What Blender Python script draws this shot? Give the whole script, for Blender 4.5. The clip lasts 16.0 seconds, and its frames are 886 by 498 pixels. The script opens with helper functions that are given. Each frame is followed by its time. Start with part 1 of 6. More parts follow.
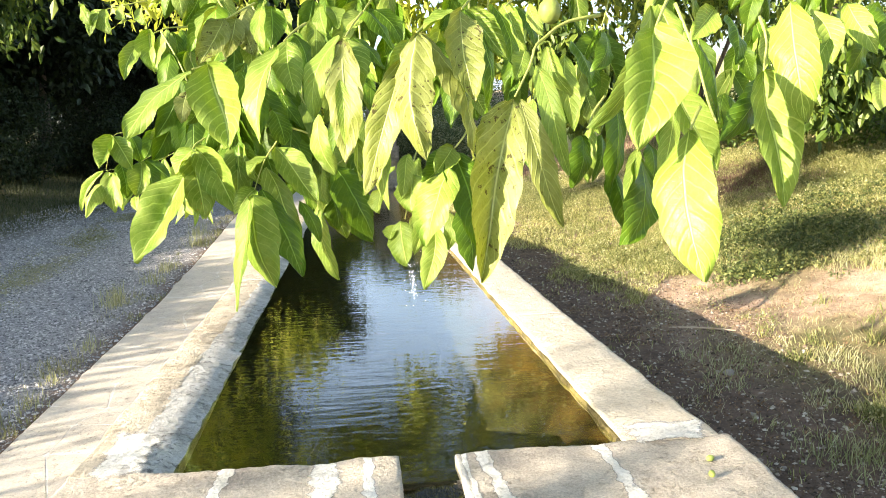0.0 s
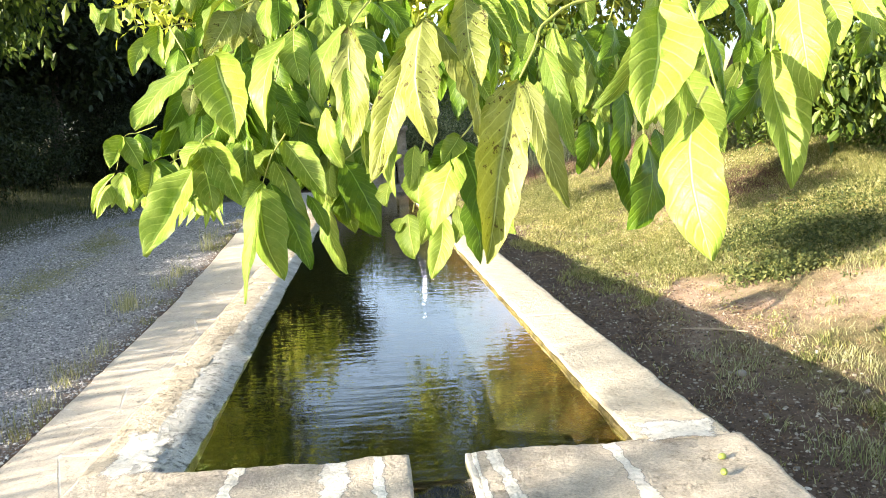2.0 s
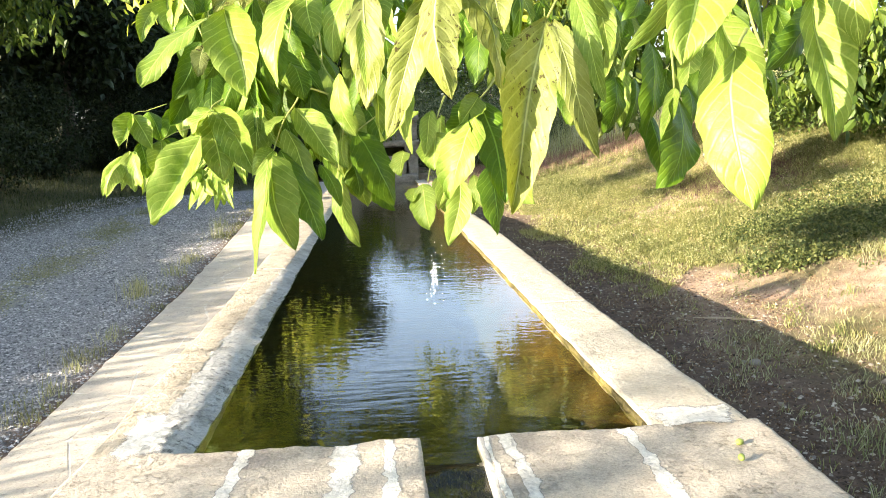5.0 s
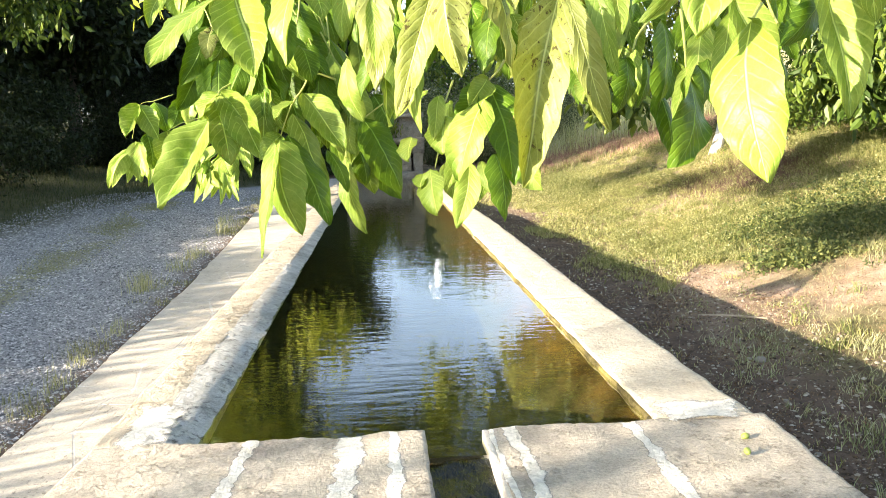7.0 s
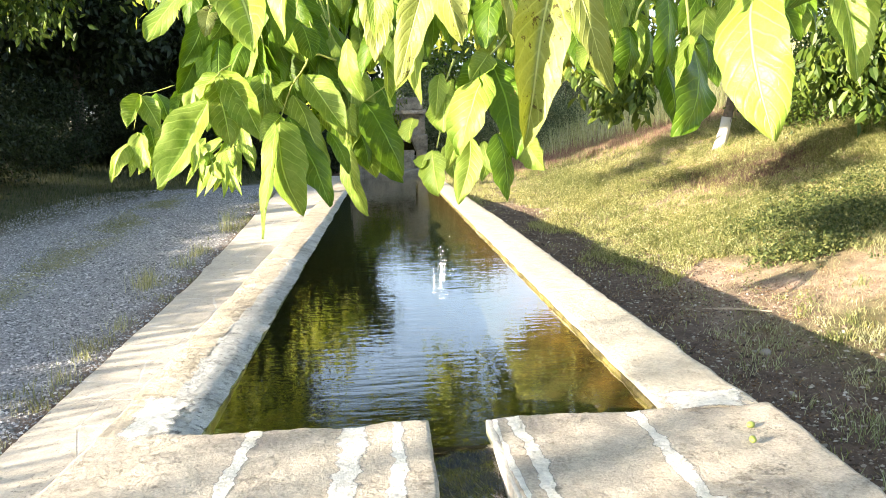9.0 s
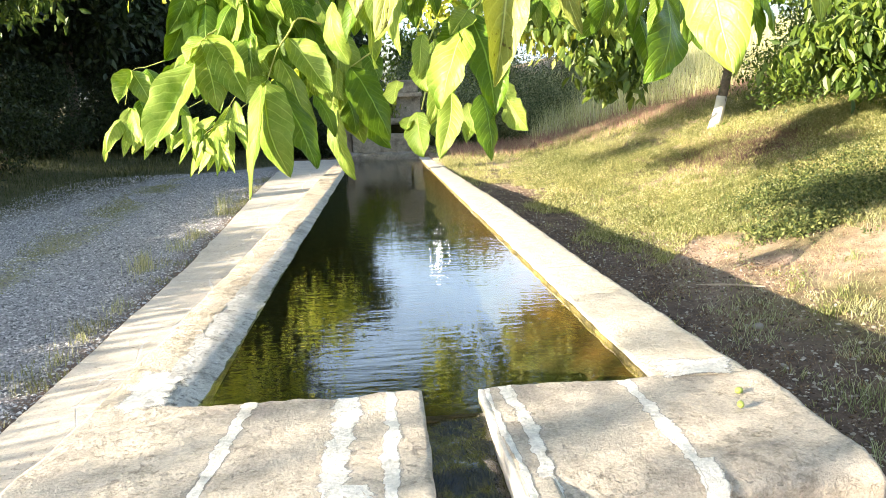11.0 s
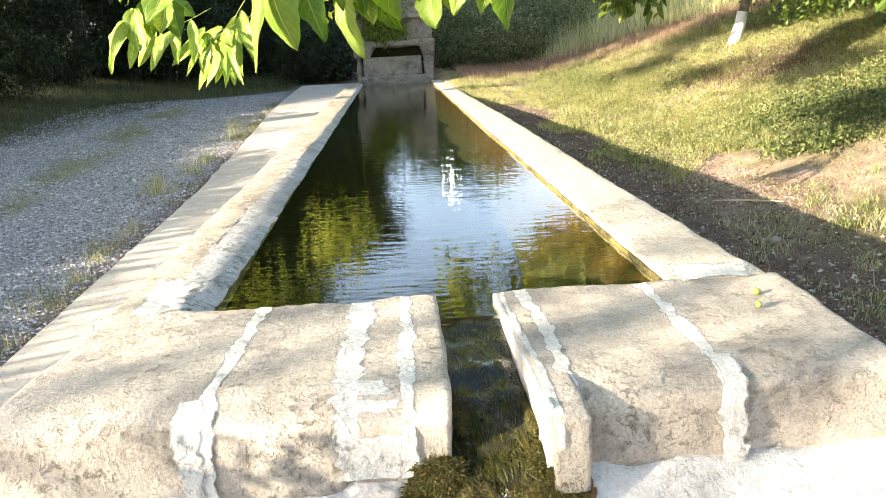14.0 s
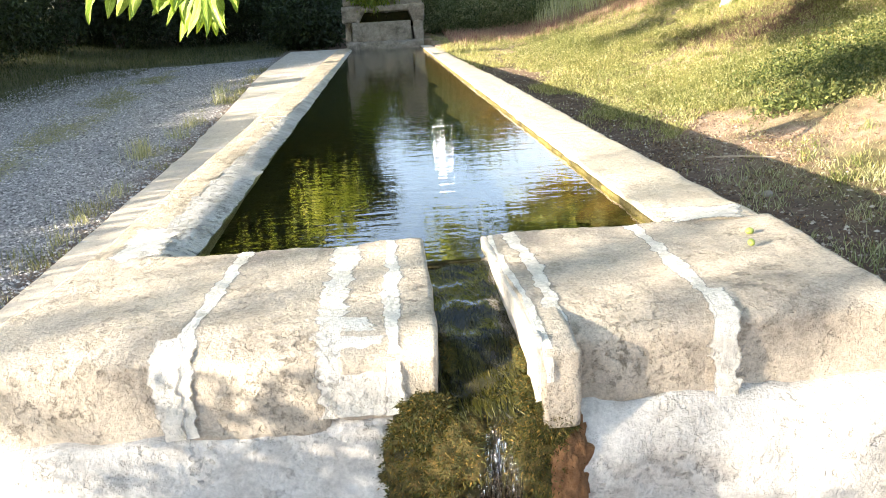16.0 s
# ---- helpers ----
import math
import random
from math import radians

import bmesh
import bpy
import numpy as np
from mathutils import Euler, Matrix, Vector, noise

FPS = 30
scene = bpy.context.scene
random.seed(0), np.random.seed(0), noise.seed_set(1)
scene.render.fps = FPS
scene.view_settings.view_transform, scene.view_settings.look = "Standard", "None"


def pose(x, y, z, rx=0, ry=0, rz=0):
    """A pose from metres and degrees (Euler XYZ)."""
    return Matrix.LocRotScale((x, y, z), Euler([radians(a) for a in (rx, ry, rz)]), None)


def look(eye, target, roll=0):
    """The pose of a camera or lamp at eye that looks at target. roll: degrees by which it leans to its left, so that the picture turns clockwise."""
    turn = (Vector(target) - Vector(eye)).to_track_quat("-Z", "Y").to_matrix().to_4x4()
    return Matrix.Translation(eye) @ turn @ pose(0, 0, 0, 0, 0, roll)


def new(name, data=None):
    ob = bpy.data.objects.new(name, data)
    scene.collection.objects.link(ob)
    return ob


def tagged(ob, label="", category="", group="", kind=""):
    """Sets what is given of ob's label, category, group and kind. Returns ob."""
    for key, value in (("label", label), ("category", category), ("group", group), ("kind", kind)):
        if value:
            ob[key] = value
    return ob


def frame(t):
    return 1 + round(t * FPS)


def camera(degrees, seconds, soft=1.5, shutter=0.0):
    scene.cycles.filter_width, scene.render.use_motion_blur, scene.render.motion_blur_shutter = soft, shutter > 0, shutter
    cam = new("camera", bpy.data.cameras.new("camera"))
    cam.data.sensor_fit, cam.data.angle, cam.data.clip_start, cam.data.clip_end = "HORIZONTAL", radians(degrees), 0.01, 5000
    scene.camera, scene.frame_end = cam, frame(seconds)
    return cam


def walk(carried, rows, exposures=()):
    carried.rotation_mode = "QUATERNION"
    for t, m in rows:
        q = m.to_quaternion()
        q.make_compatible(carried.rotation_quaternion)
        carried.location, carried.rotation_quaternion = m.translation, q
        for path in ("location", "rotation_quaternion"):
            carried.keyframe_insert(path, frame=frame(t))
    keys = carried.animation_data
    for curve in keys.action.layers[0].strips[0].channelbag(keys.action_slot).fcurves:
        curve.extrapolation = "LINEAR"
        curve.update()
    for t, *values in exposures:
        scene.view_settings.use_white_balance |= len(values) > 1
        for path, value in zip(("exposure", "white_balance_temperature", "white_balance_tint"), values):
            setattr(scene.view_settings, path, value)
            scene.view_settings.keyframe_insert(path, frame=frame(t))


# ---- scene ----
cam = camera(58.6, 16.0, soft=0.7)
PATH = [
    (0, (0.012, -0.014, 1.56), (0.226, 1.955, 1.283), -1.4),
    (0.5, (0.013, -0.016, 1.556), (0.222, 1.955, 1.289), -1.6),
    (1, (0.012, -0.02, 1.55), (0.215, 1.952, 1.284), -1.7),
    (1.5, (0.016, -0.023, 1.542), (0.208, 1.951, 1.284), -1.8),
    (2, (0.016, -0.016, 1.537), (0.204, 1.957, 1.273), -1.8),
    (2.5, (0.014, -0.006, 1.528), (0.196, 1.968, 1.258), -1.7),
    (3, (0.012, 0.005, 1.518), (0.186, 1.978, 1.24), -1.8),
    (3.5, (0.014, 0.013, 1.515), (0.182, 1.987, 1.241), -1.7),
    (4, (0.011, 0.018, 1.507), (0.178, 1.99, 1.222), -1.8),
    (6.5, (0.005, 0.027, 1.478), (0.159, 2.001, 1.195), -1.2),
    (7, (0.002, 0.027, 1.471), (0.154, 2.001, 1.183), -1.3),
    (7.5, (0.004, 0.029, 1.465), (0.161, 2.0, 1.164), -1.3),
    (8, (0.002, 0.029, 1.455), (0.154, 1.999, 1.143), -1.3),
    (8.5, (0.004, 0.031, 1.451), (0.148, 2.004, 1.158), -1.4),
    (9, (0.005, 0.033, 1.439), (0.147, 2.006, 1.147), -1.6),
    (11.5, (0.024, -0.002, 1.384), (0.169, 1.961, 1.029), -2.2),
    (12, (0.018, -0.002, 1.366), (0.151, 1.956, 0.983), -2.3),
    (12.5, (0.014, 0.012, 1.348), (0.13, 1.966, 0.934), -2.8),
    (13, (0.018, 0.019, 1.332), (0.128, 1.963, 0.876), -2.7),
    (13.5, (0.019, 0.024, 1.318), (0.122, 1.964, 0.843), -2.8),
    (14, (0.018, 0.024, 1.304), (0.122, 1.956, 0.798), -2.8),
    (14.5, (0.015, 0.029, 1.288), (0.129, 1.951, 0.747), -2.7),
    (15, (0.014, 0.035, 1.269), (0.122, 1.949, 0.698), -2.8),
    (15.5, (0.021, 0.04, 1.255), (0.135, 1.956, 0.694), -2.8),
    (16, (0.033, 0.057, 1.191), (0.152, 1.968, 0.615), -3.1),
]
walk(cam, [(t, look(eye, target, roll)) for t, eye, target, roll in PATH], exposures=[(0, 2.10), (7, 2.19), (12, 2.27), (16, 2.27)])

# ---------------------------------------------------------------- light
SUN_ELEVATION, SUN_HEADING = 14.2, 25.0   # shadows run 25 degrees from +x towards +y
world = bpy.data.worlds.new("sky")
scene.world = world
world.use_nodes = True
wn = world.node_tree
sky = wn.nodes.new("ShaderNodeTexSky")
sky.sky_type, sky.sun_disc = "NISHITA", False
sky.dust_density, sky.air_density = 2.0, 1.2
sky.sun_elevation = radians(SUN_ELEVATION)
sky.sun_rotation = radians(270 - SUN_HEADING)
# thin bright cloud spread over the whole sky, denser towards the horizon as a flat layer is
way = wn.nodes.new("ShaderNodeTexCoord").outputs["Generated"]
sep = wn.nodes.new("ShaderNodeSeparateXYZ")
wn.links.new(way, sep.inputs[0])
lift = wn.nodes.new("ShaderNodeMath")
lift.operation, lift.inputs[1].default_value = "ADD", 0.16
wn.links.new(sep.outputs[2], lift.inputs[0])
flat = wn.nodes.new("ShaderNodeVectorMath")
flat.operation = "DIVIDE"
join = wn.nodes.new("ShaderNodeCombineXYZ")
for k in range(3):
    wn.links.new(lift.outputs[0], join.inputs[k])
wn.links.new(way, flat.inputs[0])
wn.links.new(join.outputs[0], flat.inputs[1])
puff = wn.nodes.new("ShaderNodeTexNoise")
puff.inputs["Scale"].default_value, puff.inputs["Detail"].default_value = 0.9, 7
drift = wn.nodes.new("ShaderNodeVectorMath")
drift.operation, drift.inputs[1].default_value = "ADD", (115.6, 64.0, 0)
wn.links.new(flat.outputs[0], drift.inputs[0])
wn.links.new(drift.outputs[0], puff.inputs["Vector"])
veil = wn.nodes.new("ShaderNodeMapRange")
for key, value in (("From Min", 0.46), ("From Max", 0.66), ("To Min", 0.05), ("To Max", 0.42)):
    veil.inputs[key].default_value = value
wn.links.new(puff.outputs["Fac"], veil.inputs["Value"])
blend = wn.nodes.new("ShaderNodeMix")
blend.data_type = "RGBA"
blend.inputs[7].default_value = (11.4, 15.0, 21.0, 1)
wn.links.new(veil.outputs[0], blend.inputs[0])
wn.links.new(sky.outputs[0], blend.inputs[6])
wn.links.new(blend.outputs[2], wn.nodes["Background"].inputs[0])
wn.nodes["Background"].inputs[1].default_value = 0.064


def cloud_material():
    m = bpy.data.materials.new("glowing_cloud")
    m.use_nodes = True
    t = m.node_tree
    t.nodes.remove(t.nodes["Principled BSDF"])
    glow = t.nodes.new("ShaderNodeEmission")
    glow.inputs[0].default_value, glow.inputs[1].default_value = (1.0, 0.93, 0.88, 1), 9.0
    t.links.new(glow.outputs[0], t.nodes["Material Output"].inputs[0])
    return m


def small_cloud(at, size, seed):
    """A small far cloud that glows by itself: a few billows in one mesh."""
    r = random.Random(seed)
    bm = bmesh.new()
    for k in range(7):
        c = Vector((r.gauss(0, 0.45), r.gauss(0, 0.3), r.gauss(0, 0.4))) * size
        bmesh.ops.create_icosphere(bm, subdivisions=2, radius=size * r.uniform(0.35, 0.65), matrix=Matrix.Translation(c))
    me = bpy.data.meshes.new("cloud")
    bm.to_mesh(me)
    bm.free()
    me.materials.append(cloud_material())
    ob = new("cloud", me)
    ob.location, ob.scale = at, (1, 1, 1.5)
    return tagged(ob, "small white cloud added low in the sky, glowing for the glint in the water", "cloud", kind="structure")


# added and itself unseen; its reflection puts the bright glint into the water
small_cloud((105, 1490, 245), 14, 5)
sun = new("sun", bpy.data.lights.new("sun", "SUN"))
sun.data.energy, sun.data.angle, sun.data.color = 5.0, radians(0.55), (1.0, 0.868, 0.69)
sun_way = Vector((math.cos(radians(SUN_HEADING)), math.sin(radians(SUN_HEADING)), -math.tan(radians(SUN_ELEVATION))))
sun.matrix_world = look(Vector((0, 0, 20)) - sun_way * 20, Vector((0, 0, 20)))


# ---------------------------------------------------------------- materials
def shader(name):
    m = bpy.data.materials.new(name)
    m.use_nodes = True
    return m, m.node_tree, m.node_tree.nodes["Principled BSDF"]


def node(tree, kind, **inputs):
    n = tree.nodes.new(kind)
    for key, value in inputs.items():
        n.inputs[key.replace("_", " ")].default_value = value
    return n


def coords(tree, kind="Object"):
    return tree.nodes.new("ShaderNodeTexCoord").outputs[kind]


def place(tree):
    """World position, so that pieces of one surface do not repeat each other."""
    return tree.nodes.new("ShaderNodeNewGeometry").outputs["Position"]


def noise_tex(tree, where, scale, detail=6, rough=0.6):
    n = node(tree, "ShaderNodeTexNoise", Scale=scale, Detail=detail, Roughness=rough)
    tree.links.new(where, n.inputs["Vector"])
    return n.outputs["Fac"]


def ramp(tree, fac, stops):
    r = tree.nodes.new("ShaderNodeValToRGB")
    while len(r.color_ramp.elements) < len(stops):
        r.color_ramp.elements.new(0.5)
    for e, (at, c) in zip(r.color_ramp.elements, stops):
        e.position, e.color = at, (*c, 1) if len(c) == 3 else c
    tree.links.new(fac, r.inputs["Fac"])
    return r.outputs["Color"]


def mix(tree, fac, a, b, kind="MIX"):
    m = tree.nodes.new("ShaderNodeMix")
    m.data_type, m.blend_type = "RGBA", kind
    for sock, value in ((m.inputs[0], fac), (m.inputs[6], a), (m.inputs[7], b)):
        if isinstance(value, bpy.types.NodeSocket):
            tree.links.new(value, sock)
        else:
            sock.default_value = value if isinstance(value, float) else (*value, 1)
    return m.outputs[2]


def maths(tree, op, a, b=None):
    m = tree.nodes.new("ShaderNodeMath")
    m.operation = op
    for sock, value in zip(m.inputs, (a, b)):
        if isinstance(value, bpy.types.NodeSocket):
            tree.links.new(value, sock)
        elif value is not None:
            sock.default_value = value
    return m.outputs[0]


def bump(tree, bsdf, height, strength, distance):
    b = node(tree, "ShaderNodeBump", Strength=strength, Distance=distance)
    tree.links.new(height, b.inputs["Height"])
    tree.links.new(b.outputs[0], bsdf.inputs["Normal"])


def stone_material(name, light, dark, stain, rough=0.85, grain=70, pits=0.012, stains=0.55, lichen=0.9, speckle=0.55):
    m, t, b = shader(name)
    p = place(t)
    big = noise_tex(t, p, 3.1, 9, 0.72)
    mid = noise_tex(t, p, 11, 8, 0.7)
    fine = noise_tex(t, p, grain, 4, 0.7)
    col = ramp(t, mid, [(0.3, dark), (0.62, light)])
    col = mix(t, ramp(t, big, [(stains - 0.08, (0, 0, 0)), (stains + 0.16, (1, 1, 1))]), col, stain)
    patch = ramp(t, noise_tex(t, p, 2.3, 5, 0.65), [(0.40, (0, 0, 0)), (0.56, (1, 1, 1))])
    spots = ramp(t, noise_tex(t, p, 30, 6, 0.78), [(0.55, (0, 0, 0)), (0.64, (lichen, lichen, lichen))])
    col = mix(t, maths(t, "MULTIPLY", spots, patch), col, tuple(c * 0.42 for c in dark))
    col = mix(t, 0.62, col, ramp(t, fine, [(0.32, (speckle, speckle, speckle)), (0.66, (1, 1, 1))]), "MULTIPLY")
    t.links.new(col, b.inputs["Base Color"])
    b.inputs["Roughness"].default_value = rough
    pit = ramp(t, noise_tex(t, p, 34, 5, 0.65), [(0.34, (0, 0, 0)), (0.44, (1, 1, 1))])
    pit = maths(t, "MAXIMUM", pit, ramp(t, noise_tex(t, p, 4.5, 4), [(0.44, (0.9, 0.9, 0.9)), (0.58, (0, 0, 0))]))
    cut = node(t, "ShaderNodeMapping", Scale=(48.0, 11.0, 30.0), Rotation=(0.0, 0.0, 0.7))
    t.links.new(p, cut.inputs["Vector"])
    cuts = noise_tex(t, cut.outputs[0], 1.0, 4, 0.6)
    h = maths(t, "ADD", maths(t, "ADD", maths(t, "MULTIPLY", mid, 1.3), maths(t, "MULTIPLY", fine, 0.45)), maths(t, "ADD", maths(t, "MULTIPLY", pit, 0.55), maths(t, "ADD", maths(t, "MULTIPLY", cuts, 0.22), maths(t, "MULTIPLY", maths(t, "MULTIPLY", spots, patch), -0.8))))
    bump(t, b, h, 1.0, pits)
    return m


def ragged_mortar(name, light, dark, stain):
    """Smeared mortar that breaks up towards the edges of its strip (u runs across it) and lets the stone show."""
    m = stone_material(name, light, dark, stain, pits=0.010, stains=0.62, lichen=0.5)
    t = m.node_tree
    p = place(t)
    uv = t.nodes.new("ShaderNodeSeparateXYZ")
    t.links.new(coords(t, "UV"), uv.inputs[0])
    inside = maths(t, "SUBTRACT", 1.0, maths(t, "MULTIPLY", maths(t, "ABSOLUTE", maths(t, "SUBTRACT", uv.outputs[0], 0.5)), 2.0))
    rag = maths(t, "ADD", maths(t, "MULTIPLY", noise_tex(t, p, 17, 6, 0.7), 0.9), maths(t, "MULTIPLY", noise_tex(t, p, 75, 4, 0.7), 0.28))
    cover = ramp(t, maths(t, "SUBTRACT", maths(t, "ADD", inside, rag), 0.42), [(0.36, (0, 0, 0)), (0.54, (1, 1, 1))])
    clear = t.nodes.new("ShaderNodeBsdfTransparent")
    ms = t.nodes.new("ShaderNodeMixShader")
    t.links.new(cover, ms.inputs[0])
    t.links.new(clear.outputs[0], ms.inputs[1])
    t.links.new(t.nodes["Principled BSDF"].outputs[0], ms.inputs[2])
    t.links.new(ms.outputs[0], t.nodes["Material Output"].inputs[0])
    return m


joint_mortar = ragged_mortar("joint_mortar", (0.88, 0.85, 0.78), (0.78, 0.74, 0.66), (0.62, 0.58, 0.51))
limestone = stone_material("limestone", (0.74, 0.65, 0.53), (0.53, 0.455, 0.36), (0.33, 0.29, 0.25), pits=0.010, stains=0.55, lichen=0.55, grain=105, speckle=0.40)
rim_stone = stone_material("rim_stone", (0.78, 0.69, 0.55), (0.58, 0.48, 0.35), (0.40, 0.325, 0.23), pits=0.03, stains=0.54, lichen=1.0)
rim_pale = stone_material("rim_pale", (0.76, 0.68, 0.55), (0.60, 0.51, 0.38), (0.54, 0.46, 0.35), pits=0.012, stains=0.6, lichen=0.4)
white_mortar = stone_material("white_mortar", (0.82, 0.77, 0.69), (0.68, 0.63, 0.55), (0.48, 0.45, 0.40), pits=0.006, stains=0.64, lichen=0.3)
lime_plaster = stone_material("lime_plaster", (0.84, 0.81, 0.76), (0.68, 0.65, 0.60), (0.54, 0.51, 0.47), pits=0.012, stains=0.56, lichen=0.2)
grey_render = stone_material("grey_render", (0.70, 0.68, 0.64), (0.52, 0.50, 0.46), (0.28, 0.265, 0.235), pits=0.02, stains=0.56)
flag_stone = stone_material("flag_stone", (0.66, 0.60, 0.51), (0.56, 0.50, 0.42), (0.45, 0.40, 0.335), pits=0.004, stains=0.58)
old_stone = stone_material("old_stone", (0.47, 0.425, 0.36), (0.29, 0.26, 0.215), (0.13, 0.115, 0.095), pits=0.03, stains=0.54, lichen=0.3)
algae_wall = stone_material("algae_wall", (0.36, 0.30, 0.10), (0.18, 0.14, 0.04), (0.07, 0.055, 0.02), pits=0.02, stains=0.5)
pale_joint = stone_material("pale_joint", (0.76, 0.73, 0.67), (0.66, 0.62, 0.56), (0.52, 0.49, 0.44), pits=0.004, stains=0.6)
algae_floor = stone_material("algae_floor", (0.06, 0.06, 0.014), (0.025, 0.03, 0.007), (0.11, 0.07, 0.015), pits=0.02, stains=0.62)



def depth_shaded_algae_material():
    """Rusty algae on the sunken wall, painted darker downwards in tongues for fading light."""
    m, t, b = shader("depth_shaded_algae")
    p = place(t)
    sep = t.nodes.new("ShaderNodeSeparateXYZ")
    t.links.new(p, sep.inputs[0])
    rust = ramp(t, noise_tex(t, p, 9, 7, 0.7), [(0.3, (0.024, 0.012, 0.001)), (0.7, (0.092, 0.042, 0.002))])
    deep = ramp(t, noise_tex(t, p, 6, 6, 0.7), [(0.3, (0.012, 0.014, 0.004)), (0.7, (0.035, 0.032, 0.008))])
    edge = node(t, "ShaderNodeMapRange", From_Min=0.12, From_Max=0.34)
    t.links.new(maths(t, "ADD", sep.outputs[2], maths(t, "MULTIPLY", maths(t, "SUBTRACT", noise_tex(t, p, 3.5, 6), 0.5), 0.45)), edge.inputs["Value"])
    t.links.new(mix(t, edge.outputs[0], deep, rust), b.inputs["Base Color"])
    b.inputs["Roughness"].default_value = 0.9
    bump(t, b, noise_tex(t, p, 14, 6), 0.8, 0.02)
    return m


depth_shaded_algae = depth_shaded_algae_material()


def ground_material():
    m, t, b = shader("ground_soil")
    p = place(t)
    sep = t.nodes.new("ShaderNodeSeparateXYZ")
    t.links.new(p, sep.inputs[0])
    wob = maths(t, "MULTIPLY", maths(t, "SUBTRACT", noise_tex(t, p, 0.9, 5), 0.5), 2.4)
    x = maths(t, "ADD", sep.outputs[0], wob)
    gravel = ramp(t, noise_tex(t, p, 46, 3, 0.8), [(0.33, (0.15, 0.145, 0.15)), (0.5, (0.30, 0.292, 0.295)), (0.66, (0.50, 0.485, 0.48))])
    soil = ramp(t, noise_tex(t, p, 7, 8, 0.7), [(0.3, (0.060, 0.037, 0.025)), (0.7, (0.205, 0.130, 0.085))])
    dry = ramp(t, noise_tex(t, p, 5, 9, 0.78), [(0.3, (0.30, 0.19, 0.125)), (0.5, (0.52, 0.365, 0.26)), (0.68, (0.70, 0.54, 0.42))])
    dry = mix(t, 0.55, dry, ramp(t, noise_tex(t, p, 55, 4, 0.8), [(0.36, (0.35, 0.32, 0.30)), (0.6, (1, 1, 1))]), "MULTIPLY")
    green = ramp(t, noise_tex(t, p, 6, 8, 0.7), [(0.3, (0.075, 0.065, 0.024)), (0.7, (0.24, 0.20, 0.085))])
    lawn = mix(t, ramp(t, noise_tex(t, p, 0.75, 4), [(0.42, (0, 0, 0)), (0.6, (1, 1, 1))]), green, dry)
    k = node(t, "ShaderNodeMapRange", From_Min=2.3, From_Max=3.4)
    back = node(t, "ShaderNodeMapRange", From_Min=10.5, From_Max=14.5, To_Max=2.2)
    t.links.new(sep.outputs[1], back.inputs["Value"])
    t.links.new(maths(t, "ADD", x, back.outputs[0]), k.inputs["Value"])
    col = mix(t, k.outputs[0], soil, lawn)
    left = node(t, "ShaderNodeMapRange", From_Min=-2.0, From_Max=-2.35)
    t.links.new(sep.outputs[0], left.inputs["Value"])
    strip = maths(t, "MULTIPLY", ramp(t, maths(t, "ABSOLUTE", maths(t, "ADD", sep.outputs[0], 4.25)), [(0.1, (1, 1, 1)), (0.42, (0, 0, 0))]),
                  ramp(t, noise_tex(t, p, 1.3, 5), [(0.42, (0, 0, 0)), (0.6, (0.8, 0.8, 0.8))]))
    road = mix(t, strip, gravel, ramp(t, noise_tex(t, p, 30, 3), [(0.3, (0.17, 0.165, 0.06)), (0.7, (0.34, 0.31, 0.14))]))
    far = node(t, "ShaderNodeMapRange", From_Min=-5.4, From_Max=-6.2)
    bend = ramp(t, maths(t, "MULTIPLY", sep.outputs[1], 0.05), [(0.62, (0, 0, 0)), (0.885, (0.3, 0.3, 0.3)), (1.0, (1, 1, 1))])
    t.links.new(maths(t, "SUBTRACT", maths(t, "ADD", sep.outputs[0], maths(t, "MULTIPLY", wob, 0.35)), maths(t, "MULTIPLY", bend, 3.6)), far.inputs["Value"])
    # grassy ground below the trees, coloured darker to stand for their shade
    shade_dark_green = ramp(t, noise_tex(t, p, 6, 8, 0.7), [(0.3, (0.05, 0.055, 0.02)), (0.7, (0.15, 0.14, 0.06))])
    road = mix(t, far.outputs[0], road, shade_dark_green)
    edge = node(t, "ShaderNodeMapRange", From_Min=-2.5, From_Max=-2.2)
    t.links.new(maths(t, "ADD", sep.outputs[0], maths(t, "MULTIPLY", wob, 0.2)), edge.inputs["Value"])
    road = mix(t, edge.outputs[0], road, soil)
    col = mix(t, left.outputs[0], col, road)
    t.links.new(col, b.inputs["Base Color"])
    b.inputs["Roughness"].default_value = 0.95
    bump(t, b, maths(t, "ADD", noise_tex(t, p, 45, 4, 0.8), noise_tex(t, p, 9, 4)), 0.9, 0.022)
    return m


def blade_material(name, stops, rough=0.6, through_light=0.35):
    """Grass and far leaves: a colour for each blade or leaf, and light that comes through it."""
    m, t, b = shader(name)
    isl = t.nodes.new("ShaderNodeNewGeometry").outputs["Random Per Island"]
    col = ramp(t, isl, stops)
    patch = ramp(t, noise_tex(t, place(t), 1.1, 3), [(0.35, (0.72, 0.78, 0.72)), (0.65, (1.0, 1.0, 1.0))])
    col = mix(t, 1.0, col, patch, "MULTIPLY")
    t.links.new(col, b.inputs["Base Color"])
    b.inputs["Roughness"].default_value = rough
    tr = t.nodes.new("ShaderNodeBsdfTranslucent")
    t.links.new(col, tr.inputs[0])
    ms = node(t, "ShaderNodeMixShader", Fac=through_light)
    out = t.nodes["Material Output"]
    t.links.new(b.outputs[0], ms.inputs[1])
    t.links.new(tr.outputs[0], ms.inputs[2])
    t.links.new(ms.outputs[0], out.inputs[0])
    return m


